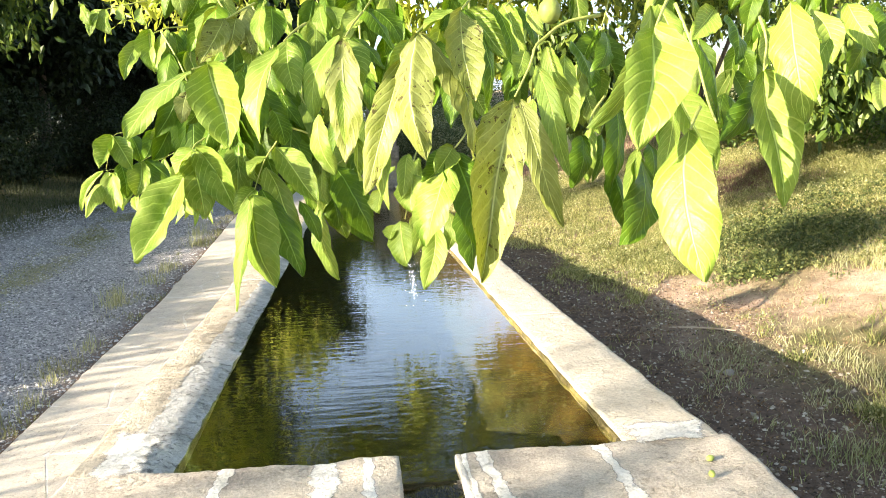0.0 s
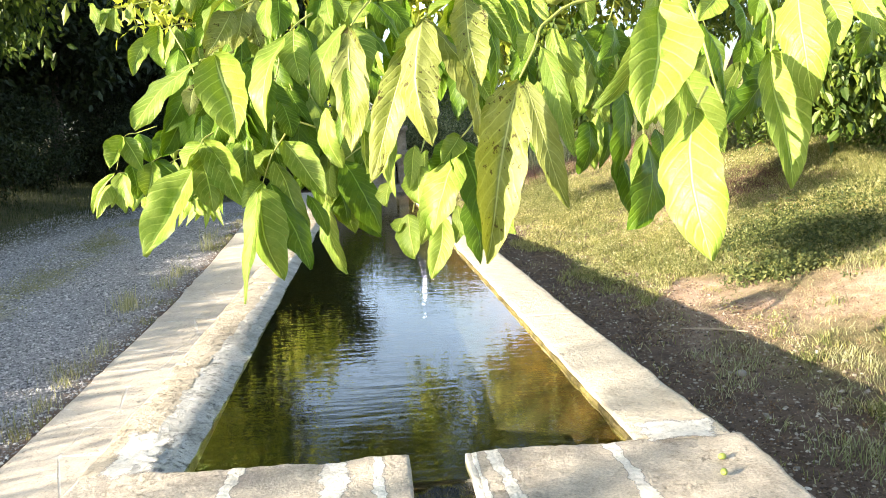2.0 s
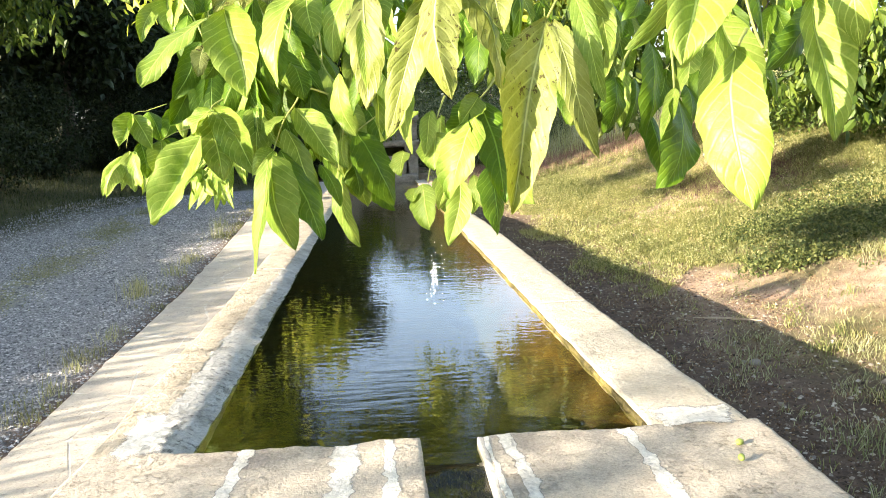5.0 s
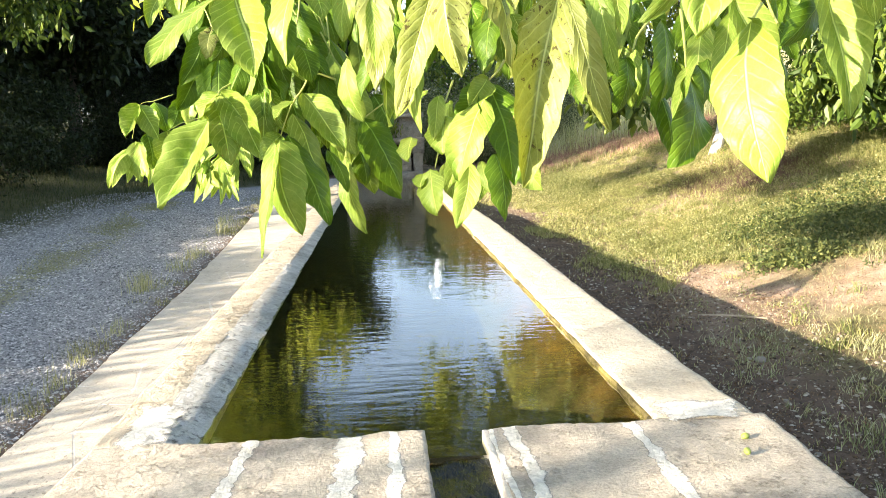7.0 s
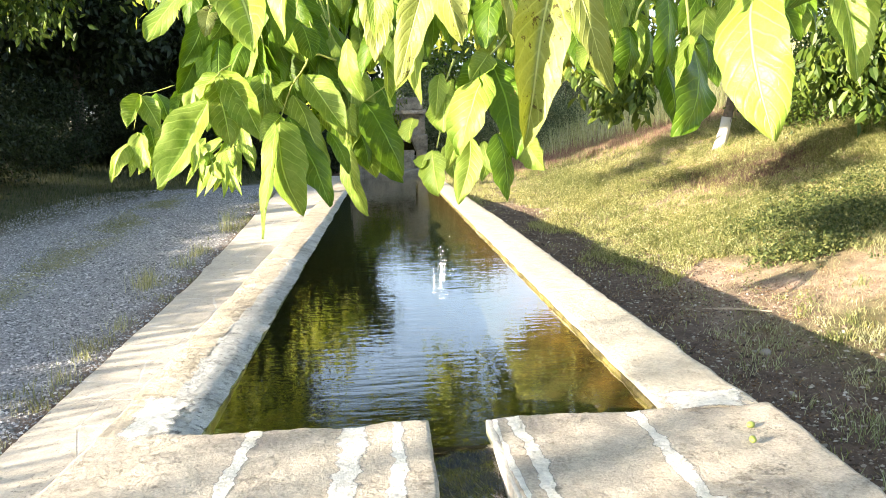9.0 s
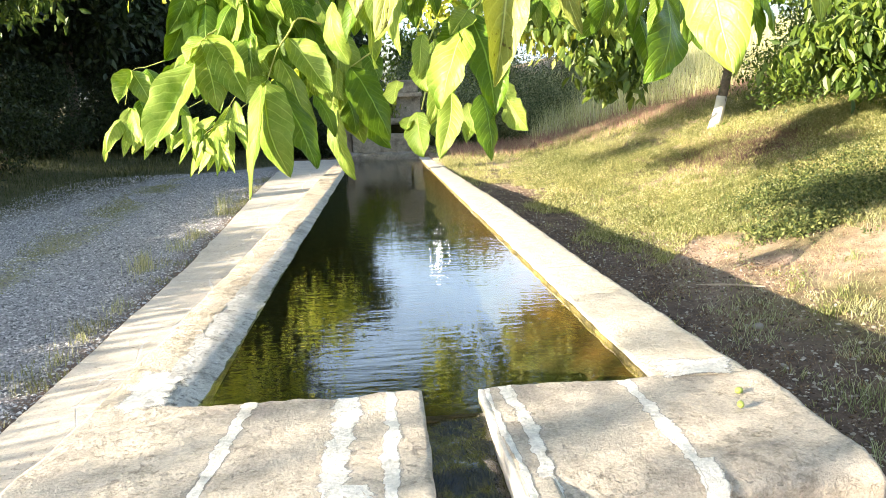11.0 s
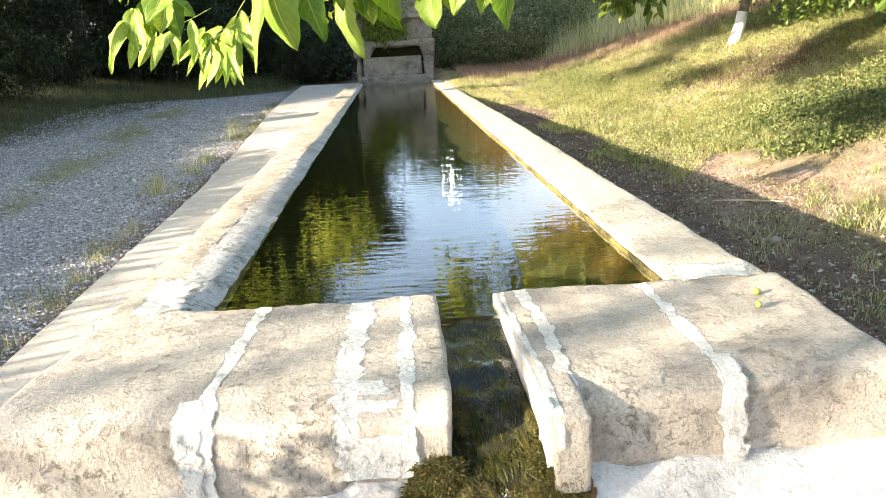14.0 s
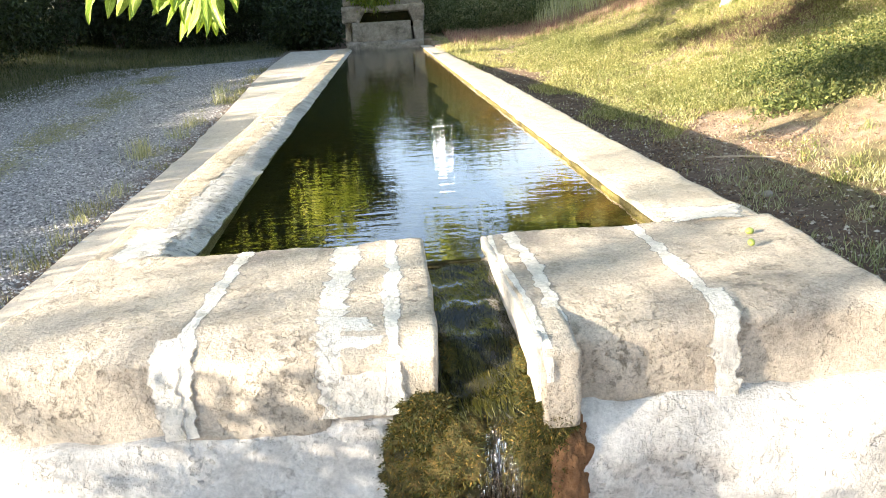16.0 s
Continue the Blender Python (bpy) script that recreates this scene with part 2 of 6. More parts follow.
def leaflet_material(name, light, deep, blotch, blotches):
    """Walnut leaflet: pale midrib and side veins from the UV map, blotches and rust spots, light shining through."""
    m, t, b = shader(name)
    uv = t.nodes.new("ShaderNodeSeparateXYZ")
    t.links.new(coords(t, "UV"), uv.inputs[0])
    u = maths(t, "ABSOLUTE", maths(t, "SUBTRACT", uv.outputs[0], 0.5))
    v = uv.outputs[1]
    rnd = t.nodes.new("ShaderNodeObjectInfo").outputs["Random"]
    p = place(t)
    mid = ramp(t, u, [(0.010, (1, 1, 1)), (0.026, (0, 0, 0))])
    v = maths(t, "ADD", v, maths(t, "MULTIPLY", maths(t, "SUBTRACT", noise_tex(t, p, 22, 2), 0.5), 0.10))
    reach = maths(t, "ADD", maths(t, "MULTIPLY", u, 0.30), maths(t, "MULTIPLY", maths(t, "MULTIPLY", u, u), 0.36))
    phase = maths(t, "MULTIPLY", maths(t, "ADD", maths(t, "SUBTRACT", v, reach), maths(t, "MULTIPLY", rnd, 0.7)), 62.0)
    wave = maths(t, "ADD", maths(t, "MULTIPLY", maths(t, "SINE", phase), 0.5), 0.5)
    thin = ramp(t, noise_tex(t, p, 16, 3), [(0.38, (0.25, 0.25, 0.25)), (0.62, (1, 1, 1))])
    side = maths(t, "MULTIPLY", ramp(t, wave, [(0.90, (0, 0, 0)), (1.0, (0.45, 0.45, 0.45))]), thin)
    net = node(t, "ShaderNodeTexVoronoi", Scale=210.0)
    net.feature = "DISTANCE_TO_EDGE"
    t.links.new(p, net.inputs["Vector"])
    mesh = ramp(t, net.outputs["Distance"], [(0.0, (1, 1, 1)), (0.12, (0, 0, 0))])
    vein = maths(t, "MAXIMUM", mid, side)
    base = mix(t, ramp(t, noise_tex(t, p, 24, 6, 0.7), [(0.36, (0, 0, 0)), (0.66, (1, 1, 1))]), deep, light)
    base = mix(t, ramp(t, rnd, [(0.0, (0, 0, 0)), (1.0, (0.6, 0.6, 0.6))]), base, tuple(0.8 * a + 0.2 * c for a, c in zip(deep, light)))
    spots = ramp(t, maths(t, "ADD", noise_tex(t, p, 150, 4, 0.7), maths(t, "MULTIPLY", noise_tex(t, p, 17, 3), 0.55)), [(blotches, (0, 0, 0)), (blotches + 0.05, (1, 1, 1))])
    base = mix(t, maths(t, "MULTIPLY", mesh, 0.22), base, light)
    base = mix(t, spots, base, blotch)
    col = mix(t, vein, base, tuple(min(1, c * 1.5 + 0.05) for c in light))
    t.links.new(col, b.inputs["Base Color"])
    b.inputs["Roughness"].default_value = 0.42
    b.inputs["Specular IOR Level"].default_value = 0.3
    quilt = maths(t, "ADD", maths(t, "MULTIPLY", maths(t, "POWER", wave, 6.0), -0.16), maths(t, "MULTIPLY", mid, -0.5))
    bump(t, b, maths(t, "ADD", maths(t, "ADD", quilt, maths(t, "MULTIPLY", mesh, -0.04)), maths(t, "MULTIPLY", noise_tex(t, p, 38, 3), 0.5)), 0.6, 0.0035)
    tr = t.nodes.new("ShaderNodeBsdfTranslucent")
    t.links.new(mix(t, 1.0, col, (1.0, 1.0, 0.10), "MULTIPLY"), tr.inputs[0])
    ms = node(t, "ShaderNodeMixShader", Fac=0.24)
    t.links.new(b.outputs[0], ms.inputs[1])
    t.links.new(tr.outputs[0], ms.inputs[2])
    t.links.new(ms.outputs[0], t.nodes["Material Output"].inputs[0])
    return m


def plain(name, stops, scale=12, rough=0.8, depth=0.004, metal=0.0):
    m, t, b = shader(name)
    p = place(t)
    n = noise_tex(t, p, scale, 7, 0.7)
    t.links.new(ramp(t, n, stops), b.inputs["Base Color"])
    b.inputs["Roughness"].default_value, b.inputs["Metallic"].default_value = rough, metal
    bump(t, b, maths(t, "ADD", n, maths(t, "MULTIPLY", noise_tex(t, p, scale * 6, 3), 0.4)), 0.8, depth)
    return m


def water_material(name, tint, ripple, size, strength):
    m, t, b = shader(name)
    b.inputs["Base Color"].default_value = (*tint, 1)
    b.inputs["Roughness"].default_value = 0.015
    b.inputs["IOR"].default_value = 1.36
    b.inputs["Transmission Weight"].default_value = 1.0
    mp = node(t, "ShaderNodeMapping", Scale=ripple)
    t.links.new(place(t), mp.inputs["Vector"])
    h = maths(t, "ADD", noise_tex(t, mp.outputs[0], size, 2, 0.5), maths(t, "MULTIPLY", noise_tex(t, mp.outputs[0], size * 0.22, 2), 1.6))
    bump(t, b, h, strength, 0.02)
    return m


ground_mat = ground_material()
trough_water = water_material("trough_water", (0.50, 0.56, 0.26), (0.3, 1.0, 1.0), 19.0, 0.062)
stream_water = water_material("stream_water", (0.72, 0.70, 0.52), (2.2, 1.0, 1.0), 26.0, 0.22)
falling_water = water_material("falling_water", (0.97, 0.98, 1.0), (3.0, 3.0, 0.5), 20.0, 0.8)
lawn_blades = blade_material("lawn_blades", [(0.0, (0.16, 0.17, 0.04)), (0.35, (0.34, 0.33, 0.10)), (0.7, (0.56, 0.50, 0.21)), (1.0, (0.74, 0.66, 0.38))])
track_blades = blade_material("track_blades", [(0.0, (0.14, 0.15, 0.05)), (0.5, (0.30, 0.285, 0.115)), (1.0, (0.50, 0.45, 0.25))])
pale_weeds = blade_material("pale_weeds", [(0.0, (0.12, 0.14, 0.035)), (0.45, (0.26, 0.26, 0.08)), (0.8, (0.44, 0.415, 0.175)), (1.0, (0.64, 0.59, 0.36))])
green_blades = blade_material("green_blades", [(0.0, (0.095, 0.12, 0.028)), (0.5, (0.23, 0.24, 0.065)), (1.0, (0.46, 0.42, 0.18))])
straw_blades = blade_material("straw_blades", [(0.0, (0.24, 0.25, 0.09)), (0.5, (0.45, 0.43, 0.21)), (1.0, (0.64, 0.60, 0.38))])
red_blades = blade_material("red_blades", [(0.0, (0.24, 0.10, 0.10)), (0.5, (0.48, 0.28, 0.22)), (1.0, (0.64, 0.52, 0.33))])
tall_straw = blade_material("tall_straw", [(0.0, (0.46, 0.47, 0.18)), (0.5, (0.72, 0.69, 0.34)), (1.0, (0.86, 0.82, 0.56))], 0.6, 0.5)
tree_leaves = blade_material("tree_leaves", [(0.0, (0.06, 0.10, 0.014)), (0.5, (0.16, 0.23, 0.026)), (1.0, (0.32, 0.36, 0.05))], 0.5, 0.4)
# sunlight put into the colour: a brighter copy of tree_leaves
sunlit_bough_leaves = blade_material("sunlit_bough_leaves", [(0.0, (0.22, 0.28, 0.025)), (0.5, (0.42, 0.48, 0.045)), (1.0, (0.62, 0.60, 0.09))], 0.45, 0.45)
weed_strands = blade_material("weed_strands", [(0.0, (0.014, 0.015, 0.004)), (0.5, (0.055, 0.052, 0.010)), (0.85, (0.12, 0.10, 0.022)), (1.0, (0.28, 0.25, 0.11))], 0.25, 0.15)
# shade put into the colour: a darker copy of tree_leaves
shaded_leaves = blade_material("shaded_leaves", [(0.0, (0.045, 0.085, 0.010)), (0.5, (0.10, 0.16, 0.018)), (1.0, (0.20, 0.26, 0.035))], 0.5, 0.35)
# grass blades with the trees' shade put into the colour
shade_dark_blades = blade_material("shade_dark_blades", [(0.0, (0.035, 0.05, 0.015)), (0.5, (0.085, 0.10, 0.032)), (1.0, (0.17, 0.17, 0.07))])
# both weeds below are coloured dark for the shade lying on the slope
shade_dark_weeds = blade_material("shade_dark_weeds", [(0.0, (0.04, 0.06, 0.014)), (0.5, (0.10, 0.13, 0.03)), (1.0, (0.28, 0.28, 0.09))], 0.6, 0.3)
plum_weeds = blade_material("plum_weeds", [(0.0, (0.08, 0.035, 0.04)), (0.5, (0.19, 0.10, 0.085)), (1.0, (0.32, 0.27, 0.13))], 0.7, 0.3)
# shade put into the colour: all but black leaves for wood and hedge
shade_dark_leaves = blade_material("shade_dark_leaves", [(0.0, (0.012, 0.024, 0.006)), (0.6, (0.030, 0.050, 0.012)), (1.0, (0.065, 0.092, 0.027))], 0.55, 0.2)
scrub_leaves = blade_material("scrub_leaves", [(0.0, (0.05, 0.075, 0.025)), (0.55, (0.17, 0.20, 0.075)), (1.0, (0.44, 0.43, 0.24))], 0.7, 0.25)
leaf_fresh = leaflet_material("leaf_fresh", (0.37, 0.46, 0.10), (0.155, 0.27, 0.022), (0.36, 0.29, 0.05), 0.98)
leaf_spotted = leaflet_material("leaf_spotted", (0.39, 0.42, 0.14), (0.19, 0.235, 0.03), (0.09, 0.075, 0.02), 0.885)
leaf_deep = leaflet_material("leaf_deep", (0.17, 0.29, 0.018), (0.065, 0.145, 0.007), (0.25, 0.22, 0.05), 0.99)
stem_green = plain("stem_green", [(0.3, (0.36, 0.42, 0.08)), (0.7, (0.52, 0.54, 0.16))], 60, 0.55, 0.001)
bark = plain("bark", [(0.3, (0.09, 0.075, 0.06)), (0.7, (0.24, 0.205, 0.17))], 14, 0.9, 0.02)
whitewash = plain("whitewash", [(0.3, (0.66, 0.65, 0.61)), (0.7, (0.82, 0.81, 0.78))], 14, 0.85, 0.006)
moss = plain("moss", [(0.28, (0.025, 0.027, 0.007)), (0.5, (0.085, 0.070, 0.016)), (0.72, (0.20, 0.12, 0.03))], 60, 0.9, 0.02)
wet_moss = plain("wet_moss", [(0.3, (0.008, 0.009, 0.003)), (0.5, (0.028, 0.026, 0.006)), (0.7, (0.075, 0.058, 0.014))], 30, 0.42, 0.03)
rust_crust = plain("rust_crust", [(0.3, (0.11, 0.05, 0.016)), (0.7, (0.30, 0.155, 0.07))], 22, 0.85, 0.02)
pebble_mat = plain("pebble_stone", [(0.3, (0.20, 0.17, 0.14)), (0.7, (0.38, 0.33, 0.27))], 20, 0.85, 0.004)
nut_green = plain("nut_green", [(0.3, (0.22, 0.30, 0.05)), (0.7, (0.36, 0.40, 0.10))], 90, 0.5, 0.001)
dry_wood = plain("dry_wood", [(0.3, (0.34, 0.26, 0.18)), (0.7, (0.54, 0.44, 0.32))], 30, 0.8, 0.003)
pole_paint = plain("pole_paint", [(0.3, (0.60, 0.60, 0.58)), (0.7, (0.74, 0.74, 0.72))], 10, 0.6, 0.001)
gravel_mat, gt, gb = shader("gravel_stones")
gt.links.new(ramp(gt, gt.nodes.new("ShaderNodeNewGeometry").outputs["Random Per Island"], [(0.0, (0.09, 0.088, 0.09)), (0.55, (0.27, 0.263, 0.265)), (1.0, (0.66, 0.64, 0.63))]), gb.inputs["Base Color"])
gb.inputs["Roughness"].default_value = 0.85

crumb_mat, ct, cb = shader("soil_crumbs")
ct.links.new(ramp(ct, ct.nodes.new("ShaderNodeNewGeometry").outputs["Random Per Island"], [(0.0, (0.05, 0.034, 0.024)), (0.6, (0.17, 0.115, 0.08)), (0.9, (0.40, 0.34, 0.27)), (1.0, (0.62, 0.55, 0.46))]), cb.inputs["Base Color"])
cb.inputs["Roughness"].default_value = 0.95

# ---------------------------------------------------------------- building tools
def empty(name, at=(0, 0, 0), label="", category="", group="", kind=""):
    ob = new(name)
    ob.empty_display_size = 0.05
    ob.location = at
    return tagged(ob, label, category, group, kind)


def finish(bm, name, material, smooth=False):
    me = bpy.data.meshes.new(name)
    bmesh.ops.recalc_face_normals(bm, faces=bm.faces)
    bm.to_mesh(me)
    bm.free()
    me.materials.append(material)
    if smooth:
        me.shade_smooth()
    return me


def part(name, bm, material, parent=None, label="", smooth=False):
    ob = new(name, finish(bm, name, material, smooth))
    if parent:
        ob.parent = parent
        ob.matrix_parent_inverse = parent.matrix_basis.inverted()
    return tagged(ob, label)


def from_arrays(name, verts, faces, material, parent=None, label="", smooth=False, kind=""):
    me = bpy.data.meshes.new(name)
    me.from_pydata(verts, [], faces)
    me.materials.append(material)
    if smooth:
        me.shade_smooth()
    ob = new(name, me)
    if parent:
        ob.parent = parent
        ob.matrix_parent_inverse = parent.matrix_basis.inverted()
    return tagged(ob, label, kind=kind)


def weathered(co, rough, freq):
    """The place to which wear moves a point of a stone's face."""
    q = co * freq
    d = Vector((noise.noise(q), noise.noise(q + Vector((9, 3, 1))), noise.noise(q + Vector((4, 7, 5)))))
    fine = noise.noise(co * 23) * 0.3 + noise.noise(co * 55) * 0.22
    return co + (d + Vector((fine, fine, fine))) * rough


def worn_block(x0, x1, y0, y1, z0, z1, bevel=0.02, rough=0.008, cuts=6, shape=None, freq=5.0):
    """A hewn block: bevelled, cut up, its faces uneven. shape(v) may bend it."""
    bm = bmesh.new()
    bmesh.ops.create_cube(bm, size=1)
    for v in bm.verts:
        v.co = Vector((x0 + (v.co.x + 0.5) * (x1 - x0), y0 + (v.co.y + 0.5) * (y1 - y0), z0 + (v.co.z + 0.5) * (z1 - z0)))
    bmesh.ops.bevel(bm, geom=bm.edges[:], offset=bevel, segments=2, affect="EDGES", profile=0.6)
    bmesh.ops.triangulate(bm, faces=[f for f in bm.faces if len(f.verts) > 4])
    step = max(x1 - x0, y1 - y0) / cuts
    for axis in range(3):
        lo, hi = ((x0, x1), (y0, y1), (z0, z1))[axis]
        n = max(1, int((hi - lo) / step))
        for k in range(1, n):
            co = [0, 0, 0]
            co[axis] = lo + (hi - lo) * k / n
            no = [0, 0, 0]
            no[axis] = 1
            bmesh.ops.bisect_plane(bm, geom=bm.verts[:] + bm.edges[:] + bm.faces[:], plane_co=co, plane_no=no)
    for v in bm.verts:
        if shape:
            v.co = Vector(shape(*v.co))
        v.co = weathered(v.co, rough, freq)
    return bm


def blob(radius, seed, squash=(1, 1, 1), detail=2, rough=0.25, freq=2.0):
    bm = bmesh.new()
    bmesh.ops.create_icosphere(bm, subdivisions=detail, radius=1)
    for v in bm.verts:
        q = v.co * freq + Vector((seed, seed * 1.7, seed * 0.3))
        v.co = v.co * (1 + rough * noise.noise(q) + 0.4 * rough * noise.noise(q * 3))
        v.co = Vector((v.co.x * squash[0], v.co.y * squash[1], v.co.z * squash[2])) * radius
    return bm


def tube(points, radii, sides=6):
    bm = bmesh.new()
    rings = []
    pts = [Vector(p) for p in points]
    for i, p in enumerate(pts):
        d = (pts[min(i + 1, len(pts) - 1)] - pts[max(i - 1, 0)]).normalized()
        side = d.cross(Vector((0.31, 0.2, 0.93))).normalized()
        up = side.cross(d)
        rings.append([bm.verts.new(p + (side * math.cos(a) + up * math.sin(a)) * radii[i])
                      for a in (2 * math.pi * k / sides for k in range(sides))])
    for a, b in zip(rings, rings[1:]):
        for k in range(sides):
            bm.faces.new((a[k], a[(k + 1) % sides], b[(k + 1) % sides], b[k]))
    bm.faces.new(rings[0][::-1])
    bm.faces.new(rings[-1])
    return bm


def spline(points, n):
    """n points along a smooth line through the given ones."""
    pts = [Vector(p) for p in points]
    out = []
    for k in range(n):
        s = k / (n - 1) * (len(pts) - 1)
        i = min(int(s), len(pts) - 2)
        f = s - i
        p0, p1, p2, p3 = pts[max(i - 1, 0)], pts[i], pts[i + 1], pts[min(i + 2, len(pts) - 1)]
        out.append(0.5 * ((2 * p1) + (p2 - p0) * f + (2 * p0 - 5 * p1 + 4 * p2 - p3) * f * f + (3 * p1 - p0 - 3 * p2 + p3) * f ** 3))
    return out


# ---------------------------------------------------------------- ground
RIM, WATER = 0.45, 0.416
LEFT_LINE = ((-30, -0.42), (0, -0.42), (8.9, -0.175), (11.0, -0.05), (14.6, 0.20), (17.0, 0.29), (20.0, 0.35), (30, 0.6), (60, 2.0), (400, 6.0))
APRON_LINE = ((-5, -0.49), (2.0, -0.315), (8.9, -0.13), (11.0, 0.0), (14.6, 0.26), (17.0, 0.365), (20.0, 0.44))
RIGHT_LINE = ((-30, -0.30), (0, -0.26), (4.7, -0.10), (7.7, 0.02), (9.7, 0.10), (11.2, 0.20), (13.4, 0.37), (18.5, 0.50), (25, 0.9), (60, 3.0), (400, 8.0))


def along(line, s):
    for (a, za), (b, zb) in zip(line, line[1:]):
        if s <= b:
            return za + (zb - za) * max(0.0, (s - a) / (b - a))
    return line[-1][1]


def ground_height(x, y):
    left, right = along(LEFT_LINE, y), along(RIGHT_LINE, y)
    q = x - 2.4
    if q > 0:
        right += 0.13 * q * q / (1 + 0.25 * q + 0.02 * q * q)
    if x < -6.5:
        left += 0.16 * min(-6.5 - x, 6)
    f = min(1, max(0, (x + 1.0) / 2.2))
    z = left * (1 - f) + right * f
    return z + 0.03 * noise.noise(Vector((x * 0.7, y * 0.7, 0))) * min(1, max(0, abs(x - 0.2) - 2.2))


def axis_lines(spans):
    out = []
    for a, b, step in spans:
        n = max(1, round((b - a) / step))
        out += [a + (b - a) * k / n for k in range(n)]
    return out + [spans[-1][1]]


gx = axis_lines([(-600, -60, 90), (-60, -14, 5), (-14, -0.9, 0.26), (-0.9, -0.85, 0.05), (-0.85, 1.15, 0.5), (1.15, 1.2, 0.05), (1.2, 12, 0.24), (12, 60, 5), (60, 600, 90)])
gy = axis_lines([(-600, -40, 80), (-40, -4, 4), (-4, 1.75, 0.4), (1.75, 1.85, 0.1), (1.85, 19.3, 0.3), (19.3, 19.4, 0.1), (19.4, 34, 0.5), (34, 80, 4), (80, 900, 90)])
verts, faces = [], []
for y in gy:
    for x in gx:
        z = ground_height(max(-40, min(40, x)), y)
        if -0.87 < x < 1.17 and 1.8 < y < 19.35:
            z = min(z, -0.7)
        verts.append((x, y, z))
for j in range(len(gy) - 1):
    for i in range(len(gx) - 1):
        a = j * len(gx) + i
        faces.append((a, a + 1, a + 1 + len(gx), a + len(gx)))
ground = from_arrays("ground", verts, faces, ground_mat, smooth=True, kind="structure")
tagged(ground, "gravel track, bare soil and dry grass slope", "ground")

# ---------------------------------------------------------------- trough
trough = empty("stone_trough", (0.15, 2.0, -0.3), "long low stone water trough with worn pale rim", "trough")


def slab_shape(front, droop):
    """Rounds the slab off towards its front edge."""
    def bend(x, y, z):
        f = max(0.0, (front + 0.13 - y) / 0.13)
        wave = 0.012 * noise.noise(Vector((x * 5, z * 4, front * 9)))
        return x, y - wave * f, z - droop * f * f * max(0, min(1, (z - 0.25) / 0.18))
    return bend


def leaning(bend, k):
    def both(x, y, z):
        x, y, z = bend(x, y, z)
        return x + k * (y - 2.6), y, z
    return both


# the sill at the near end: hewn slabs with mortar between them, and the outlet slot
SLABS = ((-1.00, -0.472, 1.875, 0.165, 0.07, 0.05), (-0.468, -0.128, 1.85, 0.185, 0.05, 0.06), (-0.124, 0.132, 1.82, 0.235, 0.015, 0.06),
         (0.338, 0.43, 1.735, 0.215, -0.02, 0.04), (0.434, 0.850, 1.835, 0.215, 0.0, 0.05), (0.854, 1.345, 1.86, 0.205, 0.03, 0.05))
for x0, x1, front, low, k, droop in SLABS:
    part("slab", worn_block(x0, x1, front, 2.66, low, RIM, 0.013, 0.010, 34, leaning(slab_shape(front, droop), k), 5.0), limestone, trough, smooth=True)


def mortar_strip(x, k, front, droop, width, low, seed, y1=2.645):
    """A ragged strip of mortar smeared over a joint, down the face as well."""
    bend = leaning(slab_shape(front, droop), k)
    way = [(y1 - 0.012 * i, RIM) for i in range(int((y1 - front) / 0.012))] + [(front + 0.004, RIM - 0.012), (front - 0.002, RIM - 0.03)]
    z = RIM - 0.045
    while z > low:
        way.append((front - 0.003, z))
        z -= 0.012
    bm = bmesh.new()
    rows = []
    for i, (y, z) in enumerate(way):
        half = []
        for c in (0.3, 9.3):
            n = noise.noise(Vector((i * 0.06, seed + 0.5, c))) * 0.45 + noise.noise(Vector((i * 0.31, seed + 0.5, c + 4))) * 0.4 + noise.noise(Vector((i * 0.9, seed + 0.5, c + 7))) * 0.10
            half.append(width * max(0.35, 0.68 + n))
        a, b = half
        row = []
        for u, lift in ((-1, 0.0012), (-0.66, 0.0016), (-0.33, 0.0018), (0, 0.0018), (0.33, 0.0018), (0.66, 0.0016), (1, 0.0012)):
            p = Vector(bend(x + (a if u < 0 else b) * u, y, z))
            p = weathered(p, 0.010, 5.0)
            top = min(1, max(0, (y - front) / 0.05))
            lift += 0.003 * (y < front + 0.05)
            row.append((bm.verts.new(p + Vector((0, -lift * (1 - top), lift * top))), ((u + 1) / 2, i / len(way))))
        rows.append(row)
    uv = bm.loops.layers.uv.new("UVMap")
    for r0, r1 in zip(rows, rows[1:]):
        for i in range(6):
            q = (r0[i], r0[i + 1], r1[i + 1], r1[i])
            f = bm.faces.new([v for v, _ in q])
            for loop, (_, c) in zip(f.loops, q):
                loop[uv].uv = c
    part("mortar_joint", bm, joint_mortar, trough, "white lime mortar smeared over the joint", smooth=True)


for x, k, front, droop, width, low, seed in ((-0.464, 0.06, 1.85, 0.055, 0.048, 0.19, 1), (-0.126, 0.035, 1.83, 0.06, 0.072, 0.24, 5), (0.02, 0.015, 1.82, 0.06, 0.045, 0.24, 9),
                                             (0.43, 0.0, 1.822, 0.045, 0.05, 0.30, 12), (0.852, 0.02, 1.832, 0.05, 0.046, 0.21, 17), (0.352, -0.02, 1.735, 0.04, 0.020, 0.36, 21)):
    mortar_strip(x, k, front, droop, width, low, seed)
for x, k, front, droop, width, low, seed, y1 in ((-0.50, 0.06, 1.846, 0.055, 0.062, 0.19, 37, 1.93), (0.86, 0.02, 1.830, 0.05, 0.065, 0.21, 41, 1.98), (-0.075, 0.02, 1.826, 0.06, 0.13, 0.24, 47, 1.96)):
    mortar_strip(x, k, front, droop, width, low, seed, y1)
